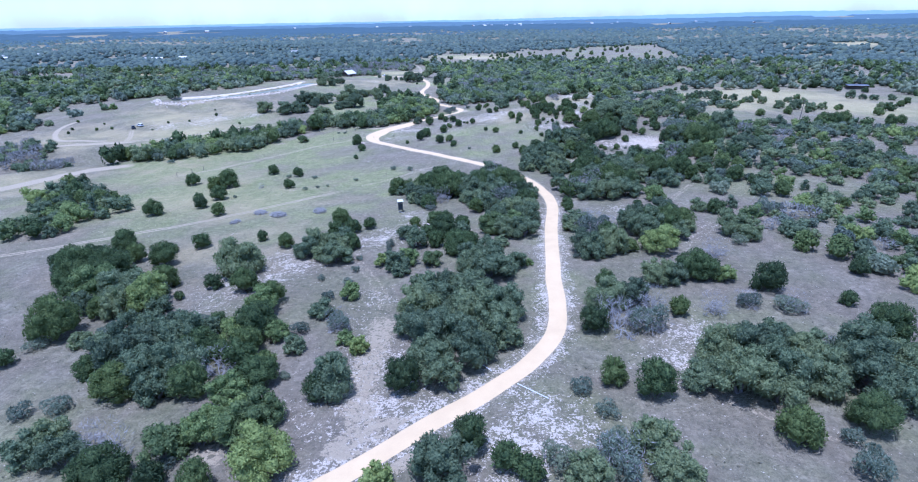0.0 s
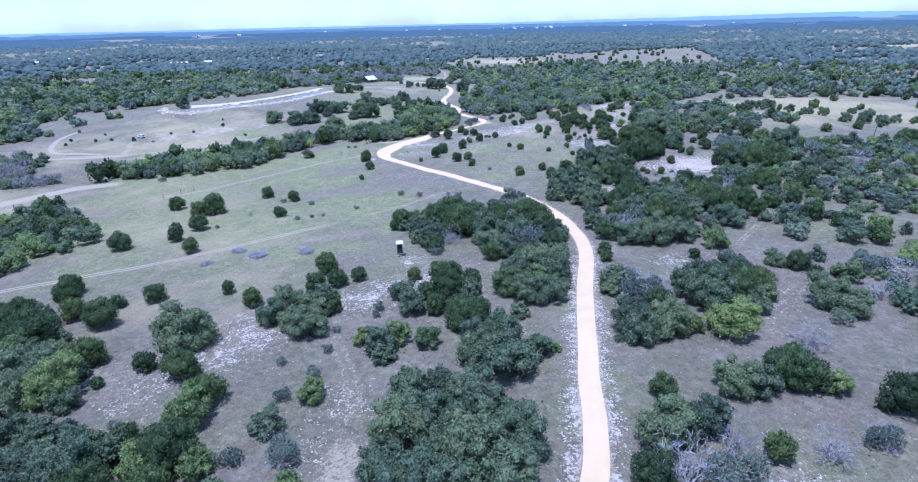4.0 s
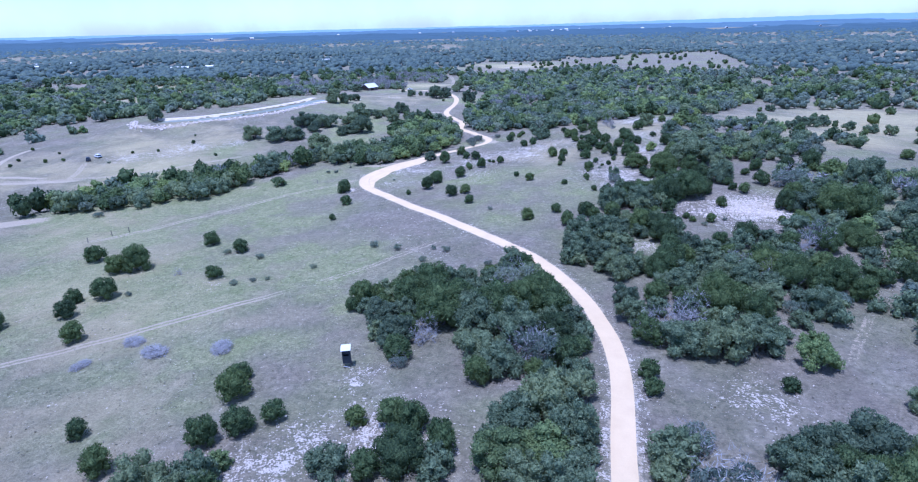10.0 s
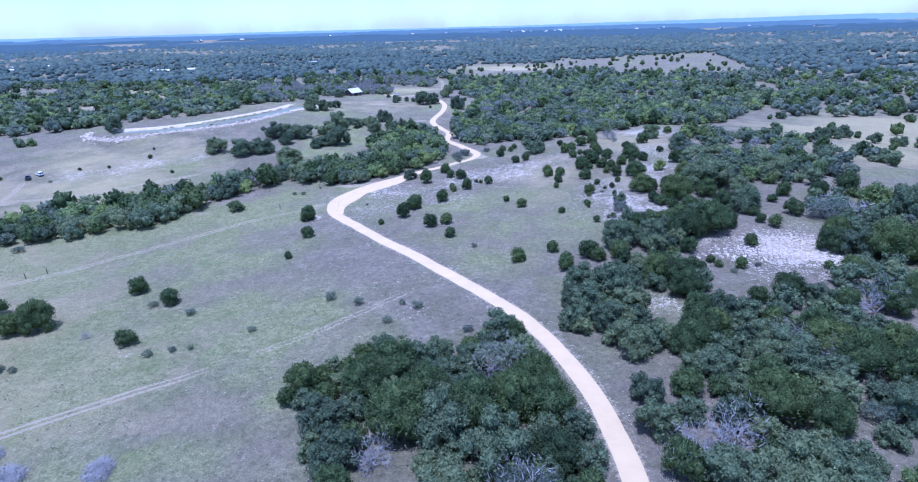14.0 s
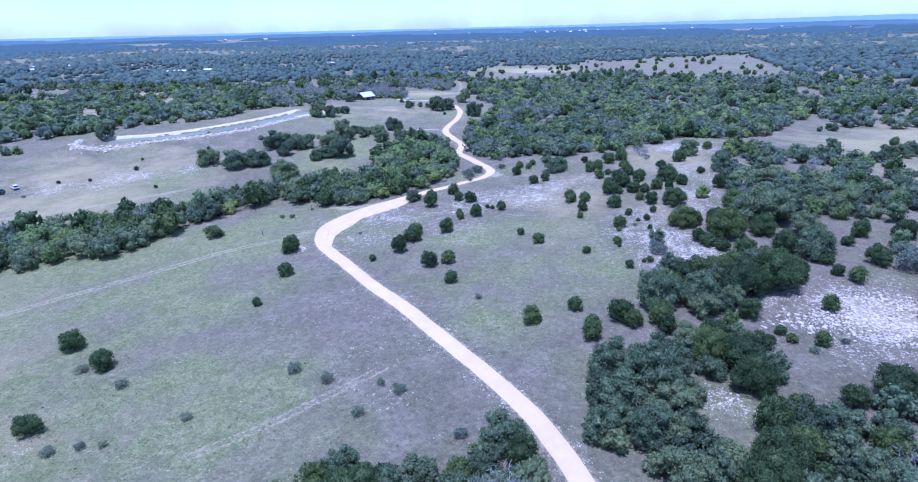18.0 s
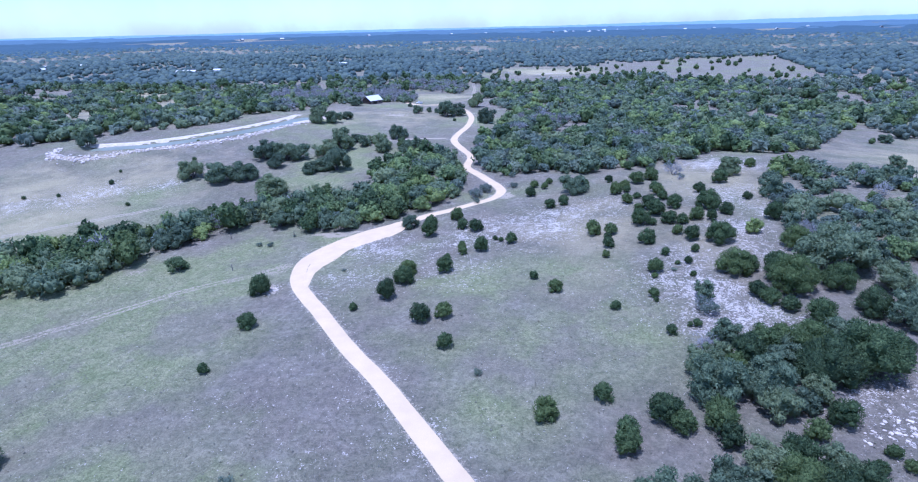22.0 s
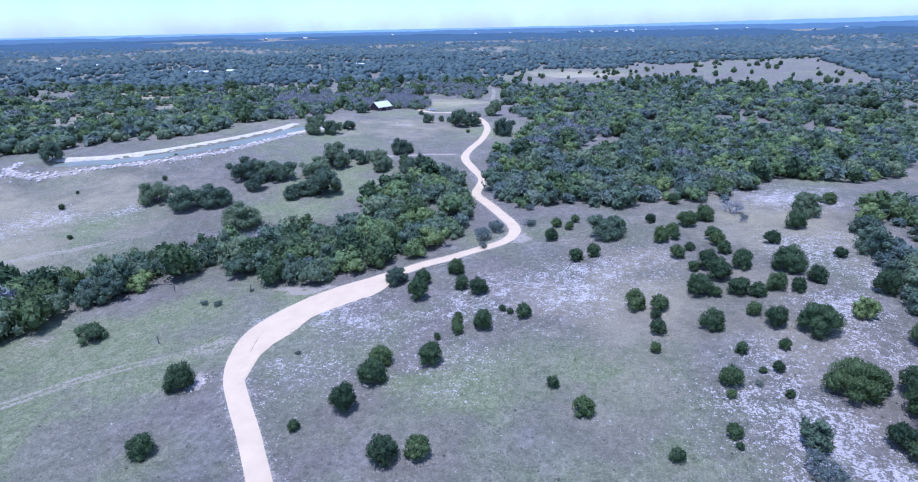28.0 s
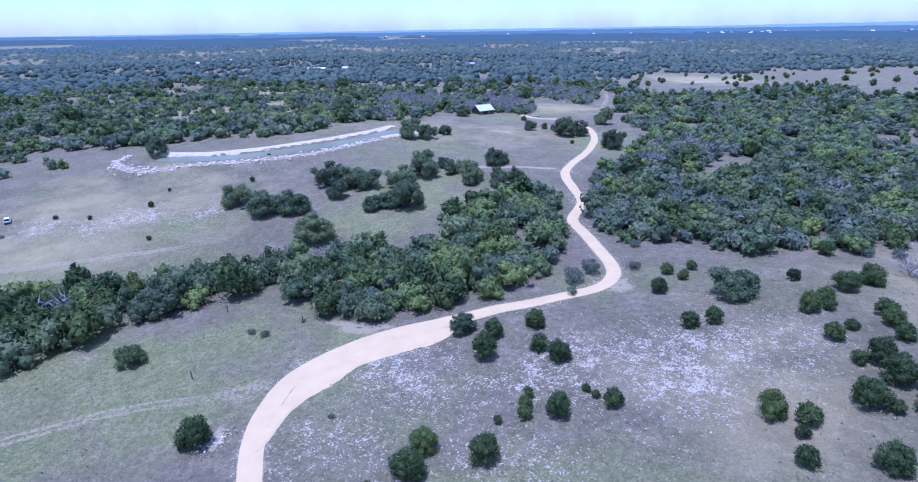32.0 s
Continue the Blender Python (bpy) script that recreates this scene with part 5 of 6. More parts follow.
def few(kind, n, seed, step=0):
    """Lighter trees of a kind, lighter still with each step: rough heads with leaf sprays."""
    spec = KINDS[kind]
    sprays, size, core, heads = ((400, 0.46, 0.80, 9), (150, 0.74, 0.87, 7), (44, 1.1, 0.96, 5))[step]
    out = []
    for k in range(n):
        rng = np.random.default_rng(seed + k)
        lobes = spec["lobes"](rng, True)
        lobes = (lobes[:1] + lobes[-3:] + lobes[1:-3])[:heads]
        out.append(foliage(rng, lobes, sprays, spec["few_size"] * size, ICO0, up=0.1, core=core, slim=0.55, single=True, lean=0.6))
    return out


def twiggy(rng):
    """A bare tree far off: limbs and a fuzz of fine twigs."""
    v, f = bare_arrays(rng, 1.0, 1, 0.05)
    lobes = oak_lobes(rng, True)[:7]
    fv, ff = foliage(rng, lobes, 260, 0.30, ICO0, up=0.9, core=0.25, slim=0.11, single=True)
    return np.vstack([v, fv]), np.vstack([f, ff + len(v)])


def dome(rng, n=6, rings=((0.10, 0.85), (0.62, 1.0), (1.08, 0.55))):
    """A small far-off tree: a lumpy many-faced crown."""
    V, F = [], []
    for z, r in rings:
        for k in range(n):
            a = 6.283 * (k + rng.uniform(-0.3, 0.3)) / n
            q = r * rng.uniform(0.7, 1.2)
            V.append((q * math.cos(a), q * math.sin(a), z * rng.uniform(0.8, 1.2)))
    V.append((0, 0, 1.25))
    for i in range(len(rings) - 1):
        for k in range(n):
            a, b = n * i + k, n * i + (k + 1) % n
            F += [(a, b, b + n), (a, b + n, a + n)]
    top = n * (len(rings) - 1)
    F += [(top + k, top + (k + 1) % n, len(V) - 1) for k in range(n)]
    return np.array(V), np.array(F)


def scatter(rng, box, count, chance, radius, gap=0.8):
    """Places with room between them: count tries in the box, kept by chance(x, y)."""
    x, y = rng.uniform(box[0], box[1], count), rng.uniform(box[2], box[3], count)
    r = radius(rng, count)
    keep = rng.random(count) < chance(x, y)
    x, y, r = x[keep], y[keep], r[keep]
    cell, grid, out = 9.0, {}, []
    for tx, ty, tr in STANDING:
        grid.setdefault((int(tx // cell), int(ty // cell)), []).append((tx, ty, tr))
    for px, py, pr in zip(x, y, r):
        gxi, gyi = int(px // cell), int(py // cell)
        near = (t for i in (-1, 0, 1) for j in (-1, 0, 1) for t in grid.get((gxi + i, gyi + j), ()))
        if all((px - tx) ** 2 + (py - ty) ** 2 > (gap * (pr + tr)) ** 2 for tx, ty, tr in near):
            grid.setdefault((gxi, gyi), []).append((px, py, pr))
            out.append((px, py, pr))
    return out


CREEK_WOOD = [(-150, 208), (-138, 213), (-126, 216), (-110, 221), (-103, 226), (-97.5, 236), (-93.5, 244), (-88.5, 255), (-82.5, 264), (-77.5, 273), (-69, 276), (-60, 264.5), (-48, 266), (-41, 273.5), (-31, 281), (-24.5, 289), (-24.5, 302), (-28.5, 316), (-32, 339), (-45, 346), (-60, 334), (-62, 322), (-53, 305), (-74, 299), (-85, 288), (-99, 274), (-110, 265), (-122, 256), (-146, 240), (-155, 226)]
EAST_WOOD = [(-26, 332), (-30, 352), (-30, 366), (-27, 384), (-26, 398), (-23, 420), (-21, 436), (-27, 470), (-38, 488), (-46, 510), (-50, 550), (-60, 600), (-40, 610), (150, 620), (260, 520), (151, 450), (123, 406), (97, 360), (78, 346), (63, 349), (51, 336), (42, 326), (33, 318), (22, 316), (17, 306), (9, 305), (4, 313), (-3, 317), (-15, 313)]
ROCK_WOOD = [(53, 252), (60, 243), (80, 240), (112, 262), (130, 285), (112, 296), (98, 300), (92, 318), (76, 322), (62, 300), (56, 288)]
SOUTH_WOOD = [(16, 182), (22, 160), (30, 146), (42, 138), (62, 150), (57, 118), (62, 94), (82, 58), (130, 25), (220, 100), (180, 230), (110, 232), (78, 232), (66, 215), (70, 195), (58, 182), (38, 180), (28, 196)]
WEST_GROVE = [(-137, 151), (-120, 141), (-109, 139), (-104, 147), (-115, 160), (-128, 170), (-142, 178), (-146, 165)]
FIELD_GROVE = [(-123, 126), (-113, 124), (-108, 130), (-117, 138), (-130, 139), (-132, 130)]
GREY_GROVE = [(-200, 211), (-174, 198), (-165, 203), (-170, 214), (-178, 228), (-186, 234), (-202, 238), (-216, 236), (-230, 222)]
LEFT_WOOD = [(-232, 262), (-222, 286), (-214, 318), (-224, 338), (-200, 357), (-168, 375), (-152, 400), (-142, 440), (-128, 470), (-135, 508), (-112, 534), (-100, 560), (-135, 600), (-500, 620), (-520, 240)]
CLEARINGS = [
    [(-85, 715), (-32, 622), (15, 675), (66, 728), (100, 700), (122, 645), (160, 668), (190, 635), (235, 690), (262, 800), (310, 1070), (215, 1060), (110, 985), (30, 905), (-60, 875)],
    [(-128, 579), (-96, 500), (-60, 505), (-63, 563), (-69, 585), (-101, 609)],
    [(87, 340), (134, 395), (174, 408), (240, 408), (275, 400), (262, 330), (205, 262), (175, 250), (128, 262), (116, 290), (100, 325)],
    [(-470, 760), (-400, 770), (-390, 815), (-460, 820)], [(-800, 850), (-700, 860), (-690, 930), (-790, 920)],
    [(515, 905), (585, 880), (615, 935), (560, 965)],
]


def patchy(x, y, scale, seed):
    """A smooth random pattern between 0 and 1."""
    v = sum(np.sin((x * math.cos(a) + y * math.sin(a)) / (scale * s) + p) for a, s, p in ((0.3, 1, seed), (1.4, 0.8, 2 * seed), (2.3, 1.3, 3 * seed), (0.9, 0.45, 5 * seed), (2.8, 0.4, seed + 1)))
    return 0.5 + 0.2 * v


def open_ground(x, y):
    free = distance(x, y, ROAD)[0] > 4.5
    free &= distance(x, y, DRIVE)[0] > 5
    for line in (TRACK_VALLEY, CREEK_SAND, VALLEY_LANE, VALLEY_CURVE):
        free &= distance(x, y, line)[0] > 4
    for poly in CLEARINGS:
        free &= ~within(x, y, poly)
    return free & (np.hypot(x + 116.5, y - 487) > 10) & (np.hypot(x - 256, y - 396) > 13)


GLADES = [(30, 177, 6), (28, 172, 4.5), (20, 157, 6.5), (26, 158, 4), (40, 184, 6), (45, 186, 6), (39, 176, 3), (58, 199, 12)]


def glade_free(x, y):
    """Off the stony openings in the southern wood."""
    return np.all([np.hypot(x - gx, y - gy) > r for gx, gy, r in GLADES], axis=0)


def size_of(lo, hi):
    return lambda rng, n: rng.uniform(lo, hi, n)


BARN_GROVE = [(-215, 505), (-190, 505), (-150, 500), (-128, 492), (-106, 488), (-98, 484), (-92, 490), (-94, 515), (-105, 540), (-125, 560), (-160, 575), (-215, 560)]
HILL_GROVE = [(-128, 600), (-98, 581), (-72, 562), (-73, 600), (-82, 640), (-115, 664), (-147, 665)]
rng = np.random.default_rng(21)
grove = scatter(rng, (-220, -90, 495, 580), 1500, lambda x, y: within(x, y, BARN_GROVE) & (patchy(x, y, 9, 2) > 0.3) & (np.hypot(x + 116.5, y - 487) > 9), size_of(2.4, 4.0), 0.62)
grove += scatter(rng, (-150, -65, 555, 670), 900, lambda x, y: within(x, y, HILL_GROVE) & (patchy(x, y, 9, 3) > 0.36), size_of(2.4, 4.0), 0.62)
grove += scatter(rng, (-232, -160, 195, 240), 900, lambda x, y: within(x, y, GREY_GROVE) & (patchy(x, y, 9, 4) > 0.25), size_of(1.8, 3.3), 0.6)
STANDING += grove
creek_trees = scatter(rng, (-200, -25, 195, 360), 5000, lambda x, y: within(x, y, CREEK_WOOD) & open_ground(x, y), size_of(2.4, 4.7), 0.50)
east_trees = scatter(rng, (-60, 270, 310, 630), 12000, lambda x, y: (within(x, y, EAST_WOOD) & open_ground(x, y)) * np.where(patchy(x, y, 16, 3) > np.where(y < 440, 0.05, 0.38), 0.9, 0.06), size_of(2.1, 4.6), 0.46)
rock_trees = scatter(rng, (40, 160, 230, 330), 3500, lambda x, y: (within(x, y, ROCK_WOOD) & open_ground(x, y)) * np.where(patchy(x, y, 14, 5) > 0.27, 0.9, 0.1), size_of(1.5, 3.4), 0.55)
south_trees = scatter(rng, (10, 230, 20, 240), 6000, lambda x, y: (within(x, y, SOUTH_WOOD) & open_ground(x, y) & glade_free(x, y)) * np.where(patchy(x, y, 12, 7) > 0.25, 0.9, 0.12), size_of(1.4, 3.2), 0.62)
west_trees = scatter(rng, (-150, -100, 120, 182), 1500, lambda x, y: within(x, y, WEST_GROVE) | within(x, y, FIELD_GROVE), size_of(1.9, 3.8), 0.6)
left_trees = scatter(rng, (-530, -95, 230, 640), 14000, lambda x, y: (within(x, y, LEFT_WOOD) & open_ground(x, y)) * np.where(patchy(x, y, 22, 4) > np.where(x > -330, 0.47, 0.36), 0.9, 0.05), size_of(1.9, 5.0), 0.52)
wood = creek_trees + east_trees + rock_trees + south_trees + west_trees + left_trees
order = random.Random(3)
mixed = {"oak": [], "juniper": [], "elm": [], "shrub": []}
grey = []
for x, y, r in wood:
    bare = 1.2 * math.exp(-(((x + 165) / 45) ** 2 + ((y - 540) / 32) ** 2)) + math.exp(-(((x + 95) / 25) ** 2 + ((y - 600) / 20) ** 2)) + 0.35 * math.exp(-(((x + 8) / 16) ** 2 + ((y - 420) / 20) ** 2)) + 0.02
    k = order.random()
    if k < bare:
        grey.append((x, y, r))
    else:
        shares = (0.50, 0.11, 0.17, 0.22)
        if within(x, y, CREEK_WOOD):
            shares = (0.50, 0.24, 0.20, 0.06) if x < -62 else (0.42, 0.13, 0.40, 0.05)
        elif x > -150 and x < -100 and y < 182:
            shares = (0.50, 0.20, 0.25, 0.05)
        elif within(x, y, EAST_WOOD):
            shares = (0.46, 0.07, 0.22, 0.25)
        mixed[order.choices(("oak", "juniper", "elm", "shrub"), shares)[0]].append((x, y, r))
for tree in grove:
    if order.random() < (0.68 if tree[1] > 400 else 0.4):
        grey.append(tree)
    else:
        mixed["oak"].append(tree)
LABELS = {"oak": "woods of grey-green live oaks", "juniper": "dark junipers standing among the oaks", "elm": "light green trees among the oaks", "shrub": "grey-green brush at the wood's edge"}
for k, (kind, places) in enumerate(mixed.items()):
    for step, (lo, hi) in enumerate(((0, 150), (150, 260), (260, 2000))):
        ring = [p for p in places if lo <= math.hypot(p[0], p[1] - 160) < hi]
        mesh_forest(kind + "_woods", LABELS[kind], ring, few(kind, 8, 300 + 20 * k, step), KINDS[kind]["leaf"], 31 + 5 * step + k)
sparse = [twiggy(np.random.default_rng(950 + k)) for k in range(5)]
mesh_forest("bare_woods", "leafless grey trees round the barn", grey, sparse, TWIGS, 41)

# Far woods, out to the horizon.
rng = np.random.default_rng(51)


def far_chance(x, y):
    d = np.hypot(x, y - 100)
    ahead = np.abs(np.arctan2(x, y - 60) + 0.12) < 0.95
    done = within(x, y, EAST_WOOD) | within(x, y, LEFT_WOOD) | within(x, y, SOUTH_WOOD)
    free = open_ground(x, y) & ~done & ahead & ((y > 560) | (x > 230) | (x < -330) | ((x > 150) & (y > 400)))
    return free * np.where(patchy(x, y, 40, 6) > 0.34, 0.95, 0.22)


domes = [dome(np.random.default_rng(400 + k)) for k in range(12)]
far_trees = scatter(rng, (-1150, 1050, 90, 1250), 60000, lambda x, y: far_chance(x, y) * (np.hypot(x, y - 100) < 1150), size_of(2.2, 5.0), 0.62)
beyond = scatter(rng, (-2100, 1900, 600, 2250), 75000, lambda x, y: far_chance(x, y) * (np.abs(np.hypot(x, y - 100) - 1660) < 540) * np.where(patchy(x, y, 130, 9) > 0.3, 1, 0.2), size_of(3.6, 7.5), 0.50)
order.shuffle(far_trees)
nearer = [t for t in far_trees if math.hypot(t[0], t[1] - 100) < 620]
further = [t for t in far_trees if math.hypot(t[0], t[1] - 100) >= 620]
for part_of, name, tint_of in ((0.62, "oak", 0), (0.30, "juniper", 1), (0.08, "elm", 2)):
    lo = (0, int(len(nearer) * 0.62), int(len(nearer) * 0.92))[tint_of]
    # far oaks take the paler sage leaf, a colour stand-in for haze
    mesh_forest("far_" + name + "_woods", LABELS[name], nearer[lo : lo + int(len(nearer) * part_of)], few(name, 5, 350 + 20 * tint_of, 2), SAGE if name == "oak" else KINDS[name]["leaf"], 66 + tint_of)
cut = int(len(further) * 0.72)
# Haze is mixed into the leaf colour of these distant trees.
mesh_forest("distant_oak_woods", "distant wooded hills of live oak", further[: cut // 3], domes, HAZED_WOODS, 61)
mesh_forest("distant_oak_woods", "distant wooded hills of live oak", further[cut // 3 : cut], domes, HAZED_WOODS, 65)
mesh_forest("distant_juniper_woods", "distant wooded hills of live oak and juniper", further[cut:], domes, HAZED_WOODS, 62)
hills = [dome(np.random.default_rng(440 + k), 5, ((0.3, 1.0), (0.95, 0.6))) for k in range(8)]
order.shuffle(beyond)
edge = [math.hypot(t[0], t[1] - 100) < order.uniform(1400, 2100) for t in beyond]
mesh_forest("distant_woods", "wooded plain beyond the ranch", [t for t, e in zip(beyond, edge) if e], hills, HAZED_WOODS, 67, squash=0.65)
# these treetops glow faintly in place of haze
mesh_forest("backdrop", "wooded plain towards the horizon with painted haze", [t for t, e in zip(beyond, edge) if not e], hills, PLAIN, 63, "structure", 0.65)
bushes = scatter(rng, (-80, 330, 620, 1150), 460, lambda x, y: within(x, y, CLEARINGS[0]) * np.where(patchy(x, y, 26, 3) > 0.60, 0.9, 0.14), size_of(1.4, 3.6), 0.75)
bushes += scatter(rng, (85, 260, 255, 410), 70, lambda x, y: within(x, y, CLEARINGS[2]) * np.where(patchy(x, y, 15, 4) > 0.55, 0.9, 0.12), size_of(1.2, 3.0), 0.8)
mesh_forest("clearing_bushes", "scattered dark bushes dotting the open hill", bushes, few("juniper", 4, 390, 2), JUNIPER, 64)
# Canopy of the last woods before the horizon.
crng = np.random.default_rng(71)


def canopy(near, far, rows, material, label, gaps=0.38, rise=0.0):
    """A sheet of treetops across the view, with openings down to the ground."""
    cx, cy = np.meshgrid(np.linspace(-4800, 4800, 300), np.linspace(near, far, rows))
    cy -= 0.30 * np.maximum(0, np.abs(cx) - 500)
    cx, cy = cx + crng.uniform(-12, 12, cx.shape), cy + crng.uniform(-9, 9, cy.shape)
    cz = height(cx, cy) + np.where(patchy(cx, cy, 160, 8) > gaps, 6, -3) + crng.uniform(-2.5, 2.5, cx.shape) + rise * ease(cx, 300, 2600) * ease(cy, near + 150, near + 700)
    cz[0] = height(cx[0], cy[0]) - 4
    ci = np.arange(cx.size).reshape(cx.shape)
    cq = np.stack([ci[:-1, :-1], ci[:-1, 1:], ci[1:, 1:], ci[1:, :-1]], -1).reshape(-1, 4)
    tagged(new("backdrop", arrays_mesh("backdrop", np.stack([cx.ravel(), cy.ravel(), cz.ravel()], -1), cq, material, True)), label, "woods", kind="structure")


# three bands, each glowing paler to imitate haze
canopy(1900, 2750, 40, PLAIN, "wooded plain far off with a painted blue-green haze", 0.30)
canopy(2650, 3800, 32, HORIZON, "wooded plain near the horizon with a painted blue haze", 0.22)
canopy(3700, 4900, 24, SKYLINE, "woods on the skyline with a painted pale haze", 0.0, 16)

# ---- built things ----


def part(name, bm, material, parent, label=""):
    """One mesh object under a thing or a part."""
    me = bpy.data.meshes.new(name)
    bm.to_mesh(me)
    bm.free()
    me.materials.append(material)
    ob = tagged(new(name, me), label)
    ob.parent = parent
    return ob


def thing(name, label, category, x, y, turn=0.0, group="", sink=0.0):
    root = tagged(new(name), label, category, group)
    root.empty_display_size = 0.3
    root.matrix_world = pose(x, y, float(height(x, y)) - sink, 0, 0, turn)
    return root


def box(x0, x1, y0, y1, z0, z1, bevel=0.0, taper=(1, 1)):
    """A block; taper shrinks its top in x and y."""
    bm = bmesh.new()
    cx, cy = (x0 + x1) / 2, (y0 + y1) / 2
    q = []
    for z, (kx, ky) in ((z0, (1, 1)), (z1, taper)):
        q.append([bm.verts.new((cx + sx * (x1 - x0) / 2 * kx, cy + sy * (y1 - y0) / 2 * ky, z)) for sx, sy in ((-1, -1), (1, -1), (1, 1), (-1, 1))])
    bm.faces.new(q[0][::-1])
    bm.faces.new(q[1])
    for i in range(4):
        bm.faces.new((q[0][i], q[0][(i + 1) % 4], q[1][(i + 1) % 4], q[1][i]))
    if bevel:
        bmesh.ops.bevel(bm, geom=list(bm.edges), offset=bevel, segments=2, affect="EDGES", profile=0.6)
    return bm


def rod(a, b, r, sides=8, tip=None):
    a, b = Vector(a), Vector(b)
    bm = bmesh.new()
    bmesh.ops.create_cone(bm, cap_ends=True, segments=sides, radius1=r, radius2=r if tip is None else tip, depth=(b - a).length)
    bm.transform(Matrix.Translation((a + b) / 2) @ (b - a).to_track_quat("Z", "Y").to_matrix().to_4x4())
    return bm


def slab(corners, thick):
    """A flat sheet through four corners, with thickness downwards."""
    bm = bmesh.new()
    top = [bm.verts.new(c) for c in corners]
    low = [bm.verts.new((c[0], c[1], c[2] - thick)) for c in corners]
    bm.faces.new(top)
    bm.faces.new(low[::-1])
    for i in range(4):
        bm.faces.new((top[i], low[i], low[(i + 1) % 4], top[(i + 1) % 4]))
    bmesh.ops.recalc_face_normals(bm, faces=bm.faces)
    return bm


def hunting_blind(x, y, turn):
    b = thing("hunting_blind", "tall dark plywood hunting blind on legs with a white roof", "hunting blind", x, y, turn)
    for sx in (-0.6, 0.6):
        for sy in (-0.6, 0.6):
            part("leg", box(sx - 0.05, sx + 0.05, sy - 0.05, sy + 0.05, -0.15, 0.75), POST_WOOD, b)
    part("floor", box(-0.68, 0.68, -0.68, 0.68, 0.70, 0.78, 0.01), POST_WOOD, b)
    for k in range(4):
        spin = Matrix.Rotation(k * math.pi / 2, 4, "Z")
        for x0, x1, z0, z1 in ((-0.70, 0.66, 0.78, 1.85), (-0.70, 0.66, 2.25, 2.75), (-0.70, -0.45, 1.85, 2.25), (0.45, 0.66, 1.85, 2.25)):
            bm = box(x0, x1, -0.70, -0.66, z0, z1)
            bm.transform(spin)
            part("wall_panel", bm, BLIND_PAINT, b, "dark painted plywood panel")
        bm = box(-0.47, 0.47, -0.725, -0.701, 2.25, 2.29)
        bm.transform(spin)
        part("window_flap", bm, DARK_PAINT, b)
    part("roof", slab([(-0.88, -0.90, 2.78), (0.88, -0.90, 2.78), (0.88, 0.90, 2.98), (-0.88, 0.90, 2.98)], 0.04), ROOF_METAL, b, "white sheet metal roof")
    part("brace", rod((-0.68, -0.74, 0.35), (0.74, -0.78, 0.02), 0.035), WHITE_PIPE, b, "pale pole leaning across the foot")
    for sx in (0.15, 0.55):
        part("ladder_rail", rod((0.95, sx - 0.35, -0.05), (0.72, sx - 0.35, 1.0), 0.03), POST_WOOD, b)
    for z in (0.2, 0.45, 0.7):
        part("ladder_rung", rod((0.93 - 0.2 * z, -0.22, z), (0.93 - 0.2 * z, 0.22, z), 0.025), POST_WOOD, b)
    return b


hunting_blind(-21.1, 130.8, 14).scale = (0.80, 0.80, 1.06)


